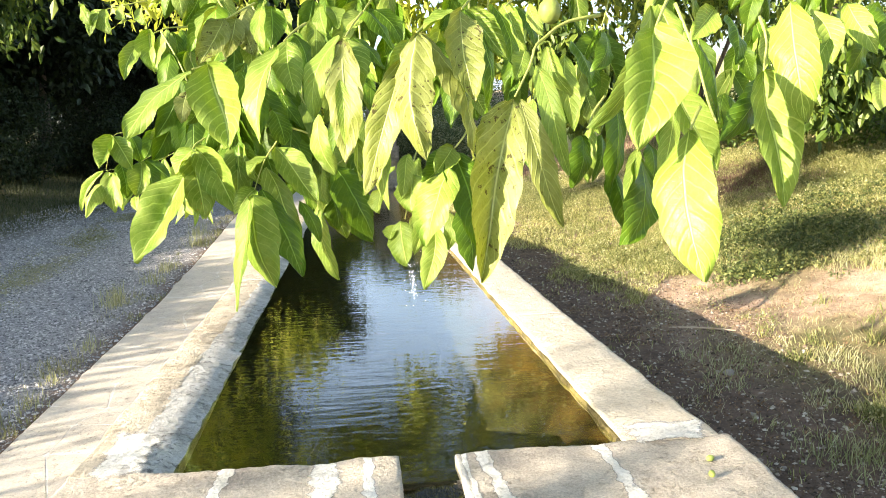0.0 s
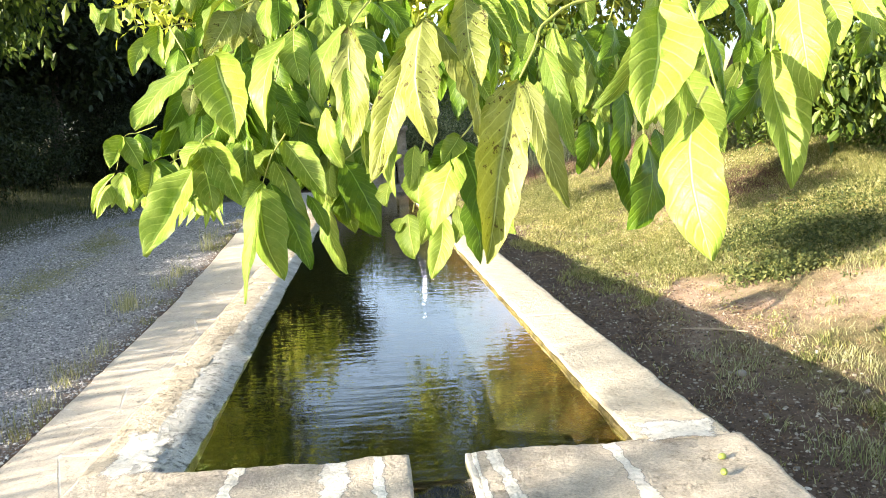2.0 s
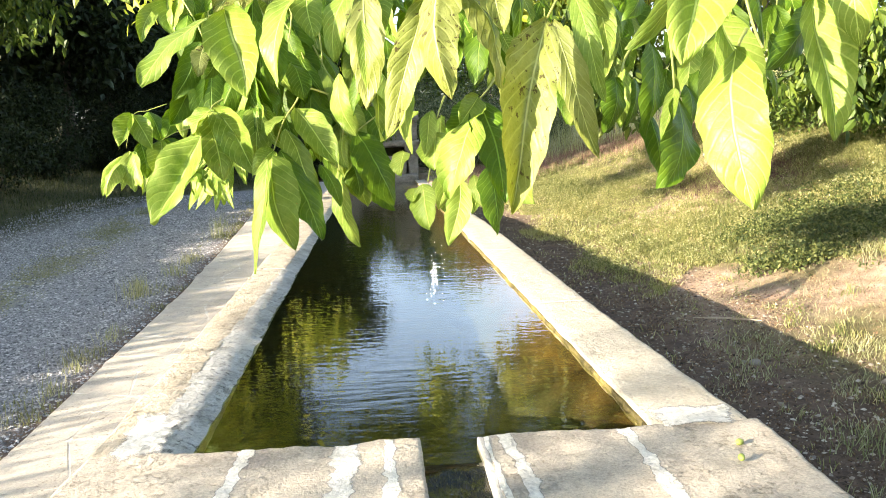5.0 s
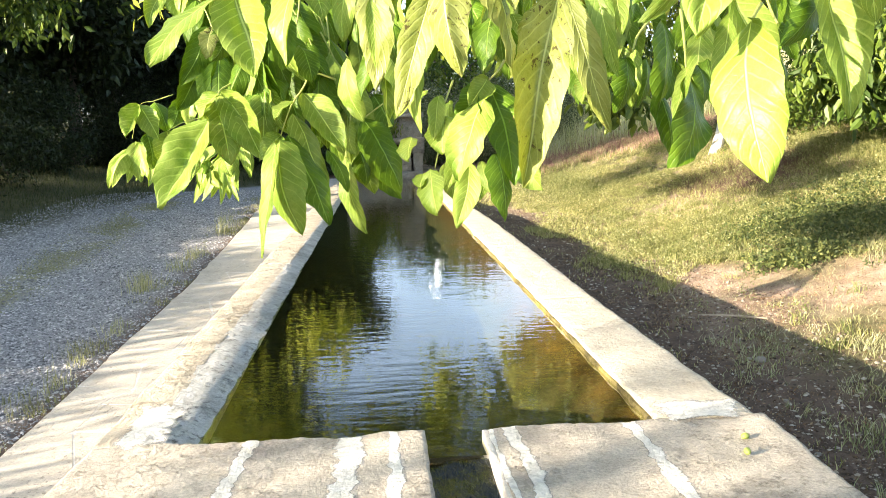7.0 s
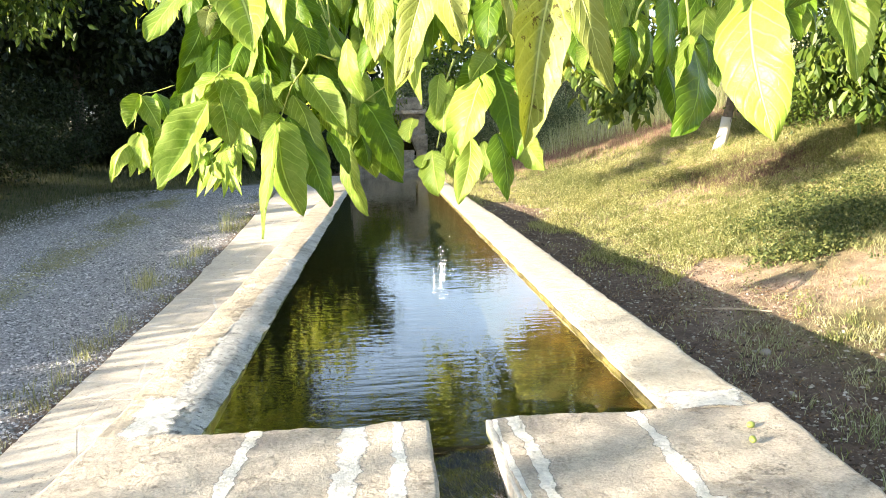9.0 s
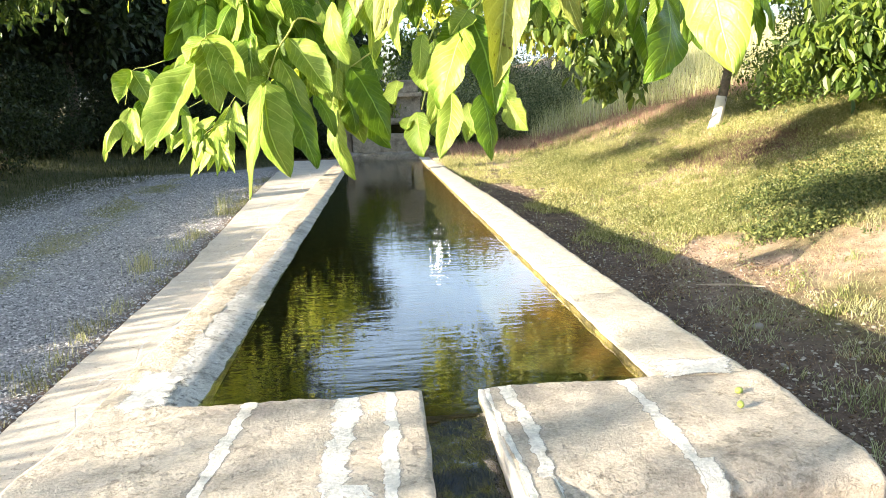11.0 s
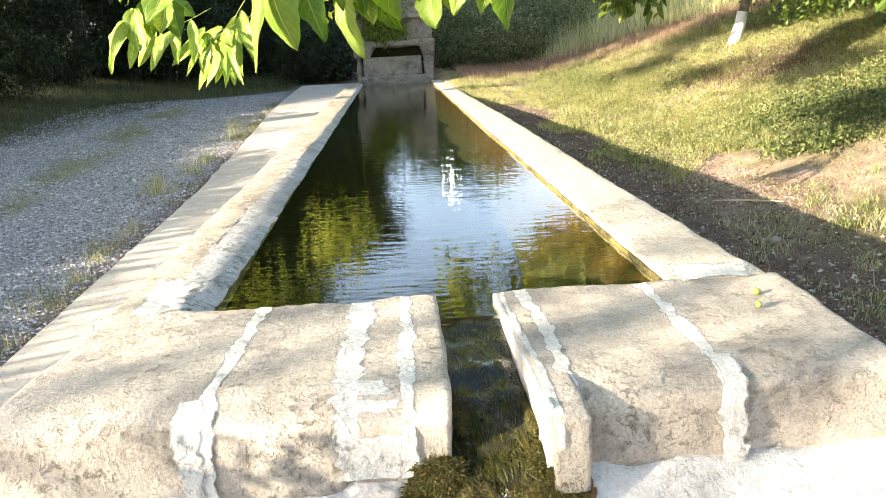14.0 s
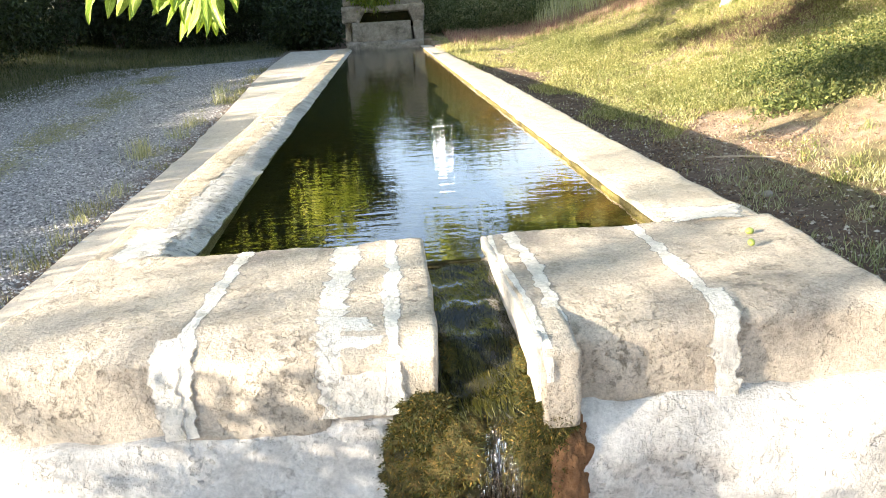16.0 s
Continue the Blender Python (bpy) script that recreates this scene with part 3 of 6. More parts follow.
part("lower_wall", worn_block(-1.0, 0.03, 1.845, 2.5, -0.75, 0.20, 0.02, 0.016, 36, lambda x, y, z: (x, y - (0.02 * min(1, (0.2 - z) / 0.3) if y < 1.95 else 0), z + (0.05 * max(0, (x + 0.2) / 0.2) if z > 0.1 and x > -0.2 else 0)), 6), lime_plaster, trough, "rough whitewashed plaster", smooth=True)
part("lower_wall", worn_block(0.425, 1.34, 1.815, 2.5, -0.75, 0.222, 0.03, 0.020, 36, lambda x, y, z: (x, y - (0.05 * min(1, (0.222 - z) / 0.10) if y < 1.95 else 0), z), 6), lime_plaster, trough, "rough whitewashed plaster", smooth=True)


def bed_z(x, y):
    """The bed of the outlet slot, which dips towards its lip."""
    return 0.386 - 0.10 * max(0, 2.46 - y) - 0.30 * max(0, 2.0 - y) + 0.012 * noise.noise(Vector((x * 14, y * 9, 0))) - (0.02 if y > 2.5 else 0)


part("spill_bed", worn_block(0.10, 0.36, 1.79, 2.66, -0.75, 0.40, 0.02, 0.004, 60, lambda x, y, z: (x, y, z if z < 0.2 else bed_z(x, y) - 0.40 + z), 16), wet_moss, trough, "wet brown moss covering the outlet slot", smooth=True)
part("lip_wall", worn_block(-0.01, 0.44, 1.80, 2.5, -0.75, 0.235, 0.03, 0.025, 36, None, 9), wet_moss, trough, smooth=True)
part("slot_cheek", worn_block(0.326, 0.346, 1.76, 2.66, 0.20, 0.445, 0.006, 0.003, 24, lambda x, y, z: (x - 0.02 * (y - 2.6), y, z)), white_mortar, trough)


def rim_run(xs, y0, y1, lengths, material, z0, bevel, rough, seed):
    """Rim stones laid end to end; xs(y) gives their inner and outer line."""
    r = random.Random(seed)
    y = y0
    while y < y1 - 0.2:
        l = min(r.uniform(*lengths), y1 - y)
        if y1 - y - l < 0.4:
            l = y1 - y
        a, b = xs(y + l / 2)
        a2, b2 = xs(y)
        a3, b3 = xs(y + l)
        top = RIM + r.uniform(-0.003, 0.003)

        def fit(x, yy, z, a=a, b=b, y=y, l=l, a2=a2, b2=b2, a3=a3, b3=b3):
            f = (yy - y) / l
            u = (x - a) / (b - a)
            return (a2 * (1 - f) + a3 * f) * (1 - u) + (b2 * (1 - f) + b3 * f) * u, yy, z
        part("rim_stone", worn_block(a, b, y + 0.002, y + l - 0.002, z0, top, bevel, rough, max(6, int(l * 12)), fit, 6), material, trough, smooth=True)
        y += l


INNER_LINE = ((2.6, -0.80), (3.3, -0.82), (3.8, -0.835), (4.6, -0.80), (5.7, -0.765), (8.0, -0.735), (11.4, -0.715), (19.6, -0.68))


def inner_x(y):
    return along(INNER_LINE, y)


rim_run(lambda y: (-1.0, inner_x(y)), 2.64, 19.9, (1.0, 1.7), rim_stone, 0.30, 0.010, 0.009, 3)
rim_run(lambda y: (0.955, 1.305 + 0.012 * math.sin(y * 0.9) - 0.010 * max(0, y - 9)), 2.65, 19.2, (1.5, 2.5), rim_pale, 0.36, 0.014, 0.008, 5)


def mortar_smear(cx, cy, rx, ry, seed):
    """A flat smear of mortar with a ragged outline, broken up towards its edge."""
    bm = bmesh.new()
    uv = bm.loops.layers.uv.new("UVMap")
    rings = []
    for f in (0.2, 0.5, 0.8, 1.15):
        ring = []
        for k in range(48):
            a = 2 * math.pi * k / 48
            out = 1 + 0.3 * noise.noise(Vector((math.cos(a) * 1.6, math.sin(a) * 1.6, seed)))
            box = 1 / max(abs(math.cos(a)), abs(math.sin(a))) ** 0.7
            p = weathered(Vector((cx + rx * out * box * f * math.cos(a), cy + ry * out * box * f * math.sin(a), RIM)), 0.009, 6)
            ring.append((bm.verts.new(p + Vector((0, 0, 0.005))), (0.5 + 0.5 * f / 1.15, k / 48)))
        rings.append(ring)
    for r0, r1 in zip(rings, rings[1:]):
        for k in range(48):
            q = (r0[k], r0[(k + 1) % 48], r1[(k + 1) % 48], r1[k])
            f = bm.faces.new([v for v, _ in q])
            for loop, (_, c) in zip(f.loops, q):
                loop[uv].uv = c
    f = bm.faces.new([v for v, _ in rings[0]])
    for loop in f.loops:
        loop[uv].uv = (0.55, 0)
    part("mortar_patch", bm, joint_mortar, trough, "white lime mortar smeared over the corner", smooth=True)


mortar_smear(1.13, 2.72, 0.17, 0.10, 3.3)
mortar_smear(-0.85, 2.84, 0.105, 0.23, 8.1)
part("side_wall", worn_block(-0.98, -0.72, 2.5, 19.9, -0.75, 0.31, 0.02, 0.01, 40), grey_render, trough)
part("side_wall", worn_block(1.0, 1.22, 2.5, 19.3, -0.75, 0.37, 0.02, 0.01, 40), grey_render, trough)


def left_fillet(x, y, z):
    """The sloping cement fillet from the rim's inner edge down to the water."""
    u = (x + 0.9) / 0.2
    top, foot = inner_x(y), -0.66 + 0.012 * min(1, max(0, y - 2.6)) + 0.015 * noise.noise(Vector((y * 1.3, 0, 8)))
    ragged = 0.022 * noise.noise(Vector((y * 4.3, 0, 3))) + 0.014 * noise.noise(Vector((y * 13, 0, 5))) + 0.008 * noise.noise(Vector((y * 41, 0, 6)))
    xx = (top - 0.02 + ragged) * (1 - u) + foot * u
    crack = -0.012 * max(0, 1 - abs(y - 3.85 + 0.3 * u) / 0.02)
    flat = 0.5 - 0.4 * min(1, max(0, (y - 3.4) / 1.1))
    zz = 0.453 - 0.006 * u - 0.034 * max(0, (u - flat) / (1 - flat)) ** 1.3 + 0.005 * noise.noise(Vector((xx * 9, y * 5, 1))) + crack
    return (xx, y, zz) if z > 0.3 else (xx - 0.10, y, zz - 0.22)


part("inner_render", worn_block(-0.9, -0.7, 2.64, 19.8, 0.2, 0.4, 0.004, 0.004, 330, left_fillet, 30), grey_render, trough, "grey cement fillet, chipped along its top edge", smooth=True)
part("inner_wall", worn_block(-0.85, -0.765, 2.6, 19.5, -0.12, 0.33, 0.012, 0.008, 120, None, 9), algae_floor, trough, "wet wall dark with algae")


def right_edge(x, y, z):
    fray = 0.010 * noise.noise(Vector((y * 6, z * 9, 2))) + 0.006 * noise.noise(Vector((y * 21, z * 15, 4)))
    return x + 0.009 + fray - 0.12 * (0.45 - z) * (x < 0.96), y, z + 0.005 * noise.noise(Vector((y * 9, 0, 3))) * (z > 0.4)


part("inner_render", worn_block(0.94, 0.99, 2.64, 19.2, 0.36, 0.433, 0.006, 0.005, 300, right_edge, 16), algae_wall, trough, "render edge stained ochre by algae", smooth=True)


# slopes the wall into an added bank that stands for the sunlit bottom
def right_slope(x, y, z):
    f = (0.38 - z) / 0.5
    return x - (0.60 * f + 0.22 * noise.noise(Vector((y * 1.7, z * 3, 0))) * f if x < 0.98 else 0), y, z


part("inner_wall", worn_block(0.945, 1.0, 2.6, 19.2, -0.12, 0.38, 0.006, 0.02, 110, right_slope, 4), depth_shaded_algae, trough, "sloping bank added under water to stand for the sunlit bottom, brown with algae", smooth=True)
part("trough_floor", worn_block(-0.75, 0.97, 2.3, 19.5, -0.2, -0.02, 0.01, 0.012, 40), algae_floor, trough, "bottom grown over with algae")
part("end_wall", worn_block(-0.95, 1.2, 19.2, 19.5, -0.75, 0.40, 0.02, 0.01, 20), old_stone, trough)

water = from_arrays("water", [(-0.72, 2.5, WATER), (0.98, 2.5, WATER), (0.98, 19.3, WATER), (-0.72, 19.3, WATER)], [(0, 1, 2, 3)], trough_water, kind="structure")
tagged(water, "clear greenish water with small ripples", "water")
water.visible_shadow = False

# outlet: thin fall from the lip of the slot
fall = empty("outlet_fall", (0.25, 1.77, 0.15), "thin strands of water falling from the outlet lip", "water")
rf = random.Random(8)
for k in range(48):
    x = 0.20 + 0.10 * rf.random()
    w = rf.uniform(0.0018, 0.0055)
    start = rf.uniform(-0.01, 0.10)
    pts = [(x + 0.005 * math.sin(j * 1.3 + k), 1.80 - 0.05 * (1 - math.exp(-j * 0.5)) - 0.004 * j + 0.01 * rf.random(), 0.225 - start - 0.006 * j * j - 0.03 * j) for j in range(9)]
    ob = part("strand", tube(pts, [w * rf.uniform(0.5, 1.3) for _ in pts], 6), falling_water, fall, smooth=True)
    ob.visible_shadow = False


def moss_cushion(name, at, size, seed, material, label, squash=(1, 0.7, 1)):
    """A mat of moss: a flat uneven body under a thick pile of fine hanging tufts."""
    r = random.Random(seed)
    ob = part(name, blob(size, seed, squash, 4, 0.55, 2.6), material, smooth=True)
    ob.location = at
    tagged(ob, label, "moss")
    vs, fs = [], []
    for v in ob.data.vertices:
        n = v.normal
        for _ in range(15):
            o = v.co + Vector((r.gauss(0, 1), r.gauss(0, 1), r.gauss(0, 1))) * size * 0.06
            side = n.cross(Vector((r.gauss(0, 1), r.gauss(0, 1), r.gauss(0, 1)))).normalized() * r.uniform(0.0012, 0.0026)
            tip = o + n * r.uniform(0.003, 0.009) + Vector((r.gauss(0, 0.004), r.gauss(0, 0.003), -r.uniform(-0.003, 0.007)))
            i = len(vs)
            vs += [o - side, o + side, tip]
            fs.append((i, i + 1, i + 2))
    from_arrays("moss_fuzz", [tuple(v + Vector(at)) for v in vs], fs, green_moss, ob, kind="stuff")
    return ob


green_moss = blade_material("green_moss", [(0.0, (0.022, 0.03, 0.005)), (0.5, (0.085, 0.09, 0.014)), (0.85, (0.20, 0.15, 0.026)), (1.0, (0.38, 0.21, 0.04))], 0.7, 0.2)
for at, size, seed, sq in (((0.084, 1.797, 0.256), 0.049, 2, (1.2, 0.5, 0.8)), ((0.066, 1.801, 0.196), 0.062, 3, (1.25, 0.4, 0.8)), ((0.072, 1.821, 0.067), 0.100, 5, (1.0, 0.35, 1.3)), ((0.127, 1.831, -0.095), 0.14, 6, (1.1, 0.35, 1.2)),
                          ((0.334, 1.815, 0.267), 0.039, 7, (0.75, 1.3, 0.9)), ((0.375, 1.763, 0.213), 0.056, 8, (1.0, 0.5, 0.9)), ((0.37, 1.788, 0.11), 0.086, 9, (0.9, 0.45, 1.4)), ((0.332, 1.831, -0.063), 0.108, 10, (1.0, 0.4, 1.3)),
                          ((0.149, 1.864, 0.175), 0.054, 13, (0.7, 0.7, 1.0)), ((0.332, 1.93, 0.325), 0.028, 15, (0.5, 2.6, 0.7)), ((0.148, 1.98, 0.325), 0.026, 16, (0.5, 3.4, 0.7)), ((0.16, 1.80, 0.13), 0.09, 31, (1.0, 0.35, 1.3)), ((0.33, 1.80, 0.12), 0.09, 32, (0.9, 0.35, 1.3)), ((0.25, 1.815, 0.15), 0.08, 33, (1.0, 0.3, 1.3))):
    moss_cushion("moss", at, size, seed, moss, "dark wet moss cushion hanging below the outlet", sq)
# slimy weed combed along the bed of the slot by the current
rb = random.Random(61)
vs, fs = [], []
for _ in range(5000):
    x, y = rb.uniform(0.125, 0.345), rb.uniform(1.80, 2.50)
    l = rb.uniform(0.02, 0.07)
    w = rb.uniform(0.0008, 0.0022)
    bend = rb.gauss(0, 0.022)
    i = len(vs)
    for s, k in ((0, 1.0), (0.5, 0.8), (1.0, 0.15)):
        yy = y - l * s
        xx = x + bend * s * s + 0.02 * noise.noise(Vector((x * 9, yy * 6, 3)))
        zz = bed_z(xx, yy) + 0.001 + 0.004 * s * (1 - s) * rb.random() + rb.uniform(-0.002, 0.001)
        vs += [(xx - w * k, yy, zz), (xx + w * k, yy, zz + 0.001)]
    fs += [(i, i + 1, i + 3, i + 2), (i + 2, i + 3, i + 5, i + 4)]
from_arrays("stream_weed", vs, fs, weed_strands, trough, "brown-green weed combed by the current", kind="stuff")
# thin sheet of water that runs over the bed and off its lip
xs, ys = axis_lines([(0.12, 0.352, 0.012)]), axis_lines([(1.79, 2.52, 0.012)])
vs = [(x, y, min(WATER - 0.001, bed_z(x, y) + 0.016 + 0.004 * noise.noise(Vector((x * 22, y * 9, 3))) + 0.003 * noise.noise(Vector((x * 40, y * 26, 6))))) for y in ys for x in xs]
fs = [(j * len(xs) + i, j * len(xs) + i + 1, (j + 1) * len(xs) + i + 1, (j + 1) * len(xs) + i) for j in range(len(ys) - 1) for i in range(len(xs) - 1)]
ob = from_arrays("stream", vs, fs, stream_water, fall, "clear thin water running over the slot's bed", smooth=True)
ob.visible_shadow = False
crust = part("mineral_crust", blob(0.10, 21, (0.55, 0.3, 1.5), 5, 0.45, 3.2), rust_crust, smooth=True)
crust.location = (0.425, 1.768, 0.075)
tagged(crust, "rust-brown mineral crust beside the outlet", "crust")

# ---------------------------------------------------------------- flagstone apron


def apron_z(y):
    return along(APRON_LINE, y)


apron = tagged(part("apron", worn_block(-2.16, -0.93, -3, 19.9, -0.9, 0.0, 0.01, 0.001, 60, lambda x, y, z: (x, y, z + apron_z(y) if z > -0.5 else z)), pale_joint), "mortared bed of the flagstone paving beside the trough", "pavement", kind="structure")
rfl = random.Random(12)
rows_y = [0.2]
while rows_y[-1] < 19.6:
    rows_y.append(rows_y[-1] + rfl.uniform(0.36, 0.62))
nodes = []
for j, y in enumerate(rows_y):
    nodes.append([Vector((x, y + (rfl.uniform(-0.2, 0.2) if 0 < i < 3 else rfl.uniform(-0.1, 0.1)), 0)) for i, x in
                  enumerate((-2.165, -1.75 + rfl.uniform(-0.13, 0.13), -1.36 + rfl.uniform(-0.13, 0.13), -0.955))])
for j in range(len(nodes) - 1):
    for i in range(3):
        quad = [nodes[j][i], nodes[j][i + 1], nodes[j + 1][i + 1], nodes[j + 1][i]]
        c = sum(quad, Vector()) / 4
        ring = []
        for a, b in zip(quad, quad[1:] + quad[:1]):
            ring += [a.lerp(b, 0.05), a.lerp(b, 0.5) + Vector((rfl.uniform(-0.02, 0.02), rfl.uniform(-0.02, 0.02), 0)), a.lerp(b, 0.95)]
        bm = bmesh.new()
        lift = rfl.uniform(0.0, 0.001)
        tops = []
        for p in ring:
            q = c + (p - c) * (1 - 0.0045 / max(0.05, (p - c).length))
            tops.append(q)
        low = [bm.verts.new((q.x, q.y, apron_z(q.y) - 0.045)) for q in tops]
        mid = [bm.verts.new((q.x, q.y, apron_z(q.y) - 0.004 + lift)) for q in tops]
        top = [bm.verts.new((c.x + (q.x - c.x) * 0.985, c.y + (q.y - c.y) * 0.985, apron_z(q.y) + 0.001 + lift)) for q in tops]
        n = len(top)
        for a, b in ((low, mid), (mid, top)):
            for k in range(n):
                bm.faces.new((a[k], a[(k + 1) % n], b[(k + 1) % n], b[k]))
        bm.faces.new(top)
        part("flagstone", bm, flag_stone, apron)

# ---------------------------------------------------------------- fountain at the far end
fountain = empty("wall_fountain", (0.15, 19.5, 0.3), "old grey stone wall fountain with a basin, in shade", "fountain")
FY = 19.25
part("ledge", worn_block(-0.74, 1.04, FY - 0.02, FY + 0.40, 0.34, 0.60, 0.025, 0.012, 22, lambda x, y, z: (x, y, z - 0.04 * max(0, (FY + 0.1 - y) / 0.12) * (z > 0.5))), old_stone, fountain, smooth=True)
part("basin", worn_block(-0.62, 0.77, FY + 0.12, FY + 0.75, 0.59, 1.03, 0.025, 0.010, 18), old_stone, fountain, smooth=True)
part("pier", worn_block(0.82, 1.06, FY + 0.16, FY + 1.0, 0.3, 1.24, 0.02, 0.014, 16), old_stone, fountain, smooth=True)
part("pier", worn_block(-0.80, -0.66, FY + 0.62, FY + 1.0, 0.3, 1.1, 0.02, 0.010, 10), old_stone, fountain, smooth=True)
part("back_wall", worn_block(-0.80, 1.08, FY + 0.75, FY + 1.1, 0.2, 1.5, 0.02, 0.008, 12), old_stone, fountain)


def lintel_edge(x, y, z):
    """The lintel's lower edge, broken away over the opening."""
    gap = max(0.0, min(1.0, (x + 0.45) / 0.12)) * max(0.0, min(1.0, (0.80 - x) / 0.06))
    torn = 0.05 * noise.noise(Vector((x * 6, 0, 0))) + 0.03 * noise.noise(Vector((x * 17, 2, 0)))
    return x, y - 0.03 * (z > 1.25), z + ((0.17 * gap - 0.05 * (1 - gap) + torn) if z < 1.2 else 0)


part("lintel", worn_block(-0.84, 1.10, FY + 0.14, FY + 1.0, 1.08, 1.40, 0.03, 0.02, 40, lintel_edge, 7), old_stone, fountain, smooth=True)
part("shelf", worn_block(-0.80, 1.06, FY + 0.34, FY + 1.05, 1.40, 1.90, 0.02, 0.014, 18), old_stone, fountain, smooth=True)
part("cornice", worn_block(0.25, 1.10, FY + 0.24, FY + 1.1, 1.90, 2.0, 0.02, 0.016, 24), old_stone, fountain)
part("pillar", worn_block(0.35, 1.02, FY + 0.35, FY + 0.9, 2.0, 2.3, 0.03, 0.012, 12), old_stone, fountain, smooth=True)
# dark block behind the opening, in place of the recess's own shade
part("cavity", worn_block(-0.60, 0.86, FY + 0.55, FY + 0.74, 0.9, 1.36, 0.01, 0.004, 6), algae_floor, fountain, "dark block behind the spouts, standing for the shade of the wet recess")
for x in (-0.02, 0.20):
    ob = part("spout_water", tube([(x, FY + 0.42, 1.16), (x, FY + 0.34, 1.12), (x + 0.01, FY + 0.31, 1.0), (x + 0.01, FY + 0.30, 0.97)], [0.012, 0.011, 0.009, 0.008], 6), falling_water, fountain)
    ob.visible_shadow = False


# ---------------------------------------------------------------- plants
def leaf_cloud(centres, per, spread, size, r, droop=0.3, aspect=2.6, facing=(0, 0, 0.8), fine=False):
    """Folded leaves in clumps round the given centres. Returns vertices and faces."""
    n = len(centres) * per
    rng = np.random.default_rng(r)
    c = np.repeat(np.array(centres), per, axis=0) + rng.normal(0, 1, (n, 3)) * np.array(spread)
    d = rng.normal(0, 1, (n, 3))
    d[:, 2] -= droop * 2.2
    d /= np.linalg.norm(d, axis=1)[:, None]
    up = rng.normal(0, 1, (n, 3)) + np.array(facing)
    s = np.cross(d, up)
    s /= np.linalg.norm(s, axis=1)[:, None] + 1e-6
    nn = np.cross(s, d)
    l = (size * rng.uniform(0.6, 1.3, n))[:, None]
    w = l / aspect
    if fine:
        m1, m2 = c + d * l * 0.28 - nn * w * 0.10, c + d * l * 0.64 - nn * w * 0.14
        v = np.stack([c, m1 + s * w * 0.44 + nn * w * 0.22, m1, m1 - s * w * 0.44 + nn * w * 0.22, m2 + s * w * 0.42 + nn * w * 0.2, m2, m2 - s * w * 0.42 + nn * w * 0.2, c + d * l - nn * w * 0.3], axis=1).reshape(-1, 3)
        i = (np.arange(n) * 8)[:, None]
        f = (i[:, None, :] + np.array(((0, 1, 2, 2), (0, 2, 3, 3), (1, 4, 5, 2), (2, 5, 6, 3), (4, 7, 5, 5), (5, 7, 6, 6)))[None]).reshape(-1, 4)
        return v.tolist(), [q[:3] if q[2] == q[3] else q for q in f.tolist()]
    v = np.stack([c, c + d * l * 0.45 + s * w * 0.5 + nn * w * 0.12, c + d * l, c + d * l * 0.45 - s * w * 0.5 + nn * w * 0.12], axis=1).reshape(-1, 3)
    i = np.arange(n) * 4
    f = np.stack([np.stack([i, i + 1, i + 2], 1), np.stack([i, i + 2, i + 3], 1)], 1).reshape(-1, 3)
    return v.tolist(), f.tolist()


def crown_centres(at, radii, n, seed, hollow=0.45):
    r = random.Random(seed)
    out = []
    while len(out) < n:
        p = Vector((r.uniform(-1, 1), r.uniform(-1, 1), r.uniform(-1, 1)))
        lump = 0.78 + 0.45 * noise.noise(p * 1.9 + Vector((seed, 0, 0)))
        if hollow < p.length < lump:
            out.append((at[0] + p.x * radii[0], at[1] + p.y * radii[1], at[2] + p.z * radii[2]))
    return out


def tree(at, height, crown_at, radii, clumps, per, size, leaves, label, seed, trunk_r=0.13, lean=(0, 0), wash=0.0, spread=0.28, aspect=2.6, name="tree", clip=None):
    """A tapered trunk with limbs, and a crown of clumped leaves."""
    r = random.Random(seed)
    z = ground_height(*at) - 0.1
    t = empty(name, (at[0], at[1], z), label, "tree")
    top = Vector((crown_at[0], crown_at[1], crown_at[2]))
    fork = Vector((at[0] + lean[0], at[1] + lean[1], z + height * 0.45))
    pts = spline([(at[0], at[1], z), ((at[0] * 2 + fork.x) / 3 + 0.03, (at[1] * 2 + fork.y) / 3, z + height * 0.16), fork], 9)
    part("trunk", tube(pts, [trunk_r * (1.15 - 0.35 * i / 8) for i in range(9)], 10), bark, t, smooth=True)
    if wash:
        k = [p for p in pts if p.z < z + wash + 0.15]
        k[-1].z = z + wash + 0.1
        part("painted_foot", tube(k, [trunk_r * 1.15 + 0.008 - 0.004 * i for i in range(len(k))], 10), whitewash, t, "whitewashed lower trunk", smooth=True)
    for k in range(7):
        a = 2 * math.pi * k / 7 + r.uniform(-0.3, 0.3)
        end = top + Vector((math.cos(a) * radii[0] * 0.7, math.sin(a) * radii[1] * 0.7, radii[2] * r.uniform(-0.3, 0.6)))
        mid = fork.lerp(end, 0.5) + Vector((0, 0, 0.25))
        q = spline([fork - Vector((0, 0, 0.15)), mid, end], 7)
        part("limb", tube(q, [trunk_r * (0.5 - 0.42 * i / 6) for i in range(7)], 6), bark, t, smooth=True)
    cs = crown_centres(crown_at, radii, clumps, seed)
    if clip:
        cs = [c for c in cs if clip(*c)]
    v, f = leaf_cloud(cs, per, (spread, spread, spread * 0.8), size, seed, 0.4, aspect)
    from_arrays("crown", v, f, leaves, t)
    return t


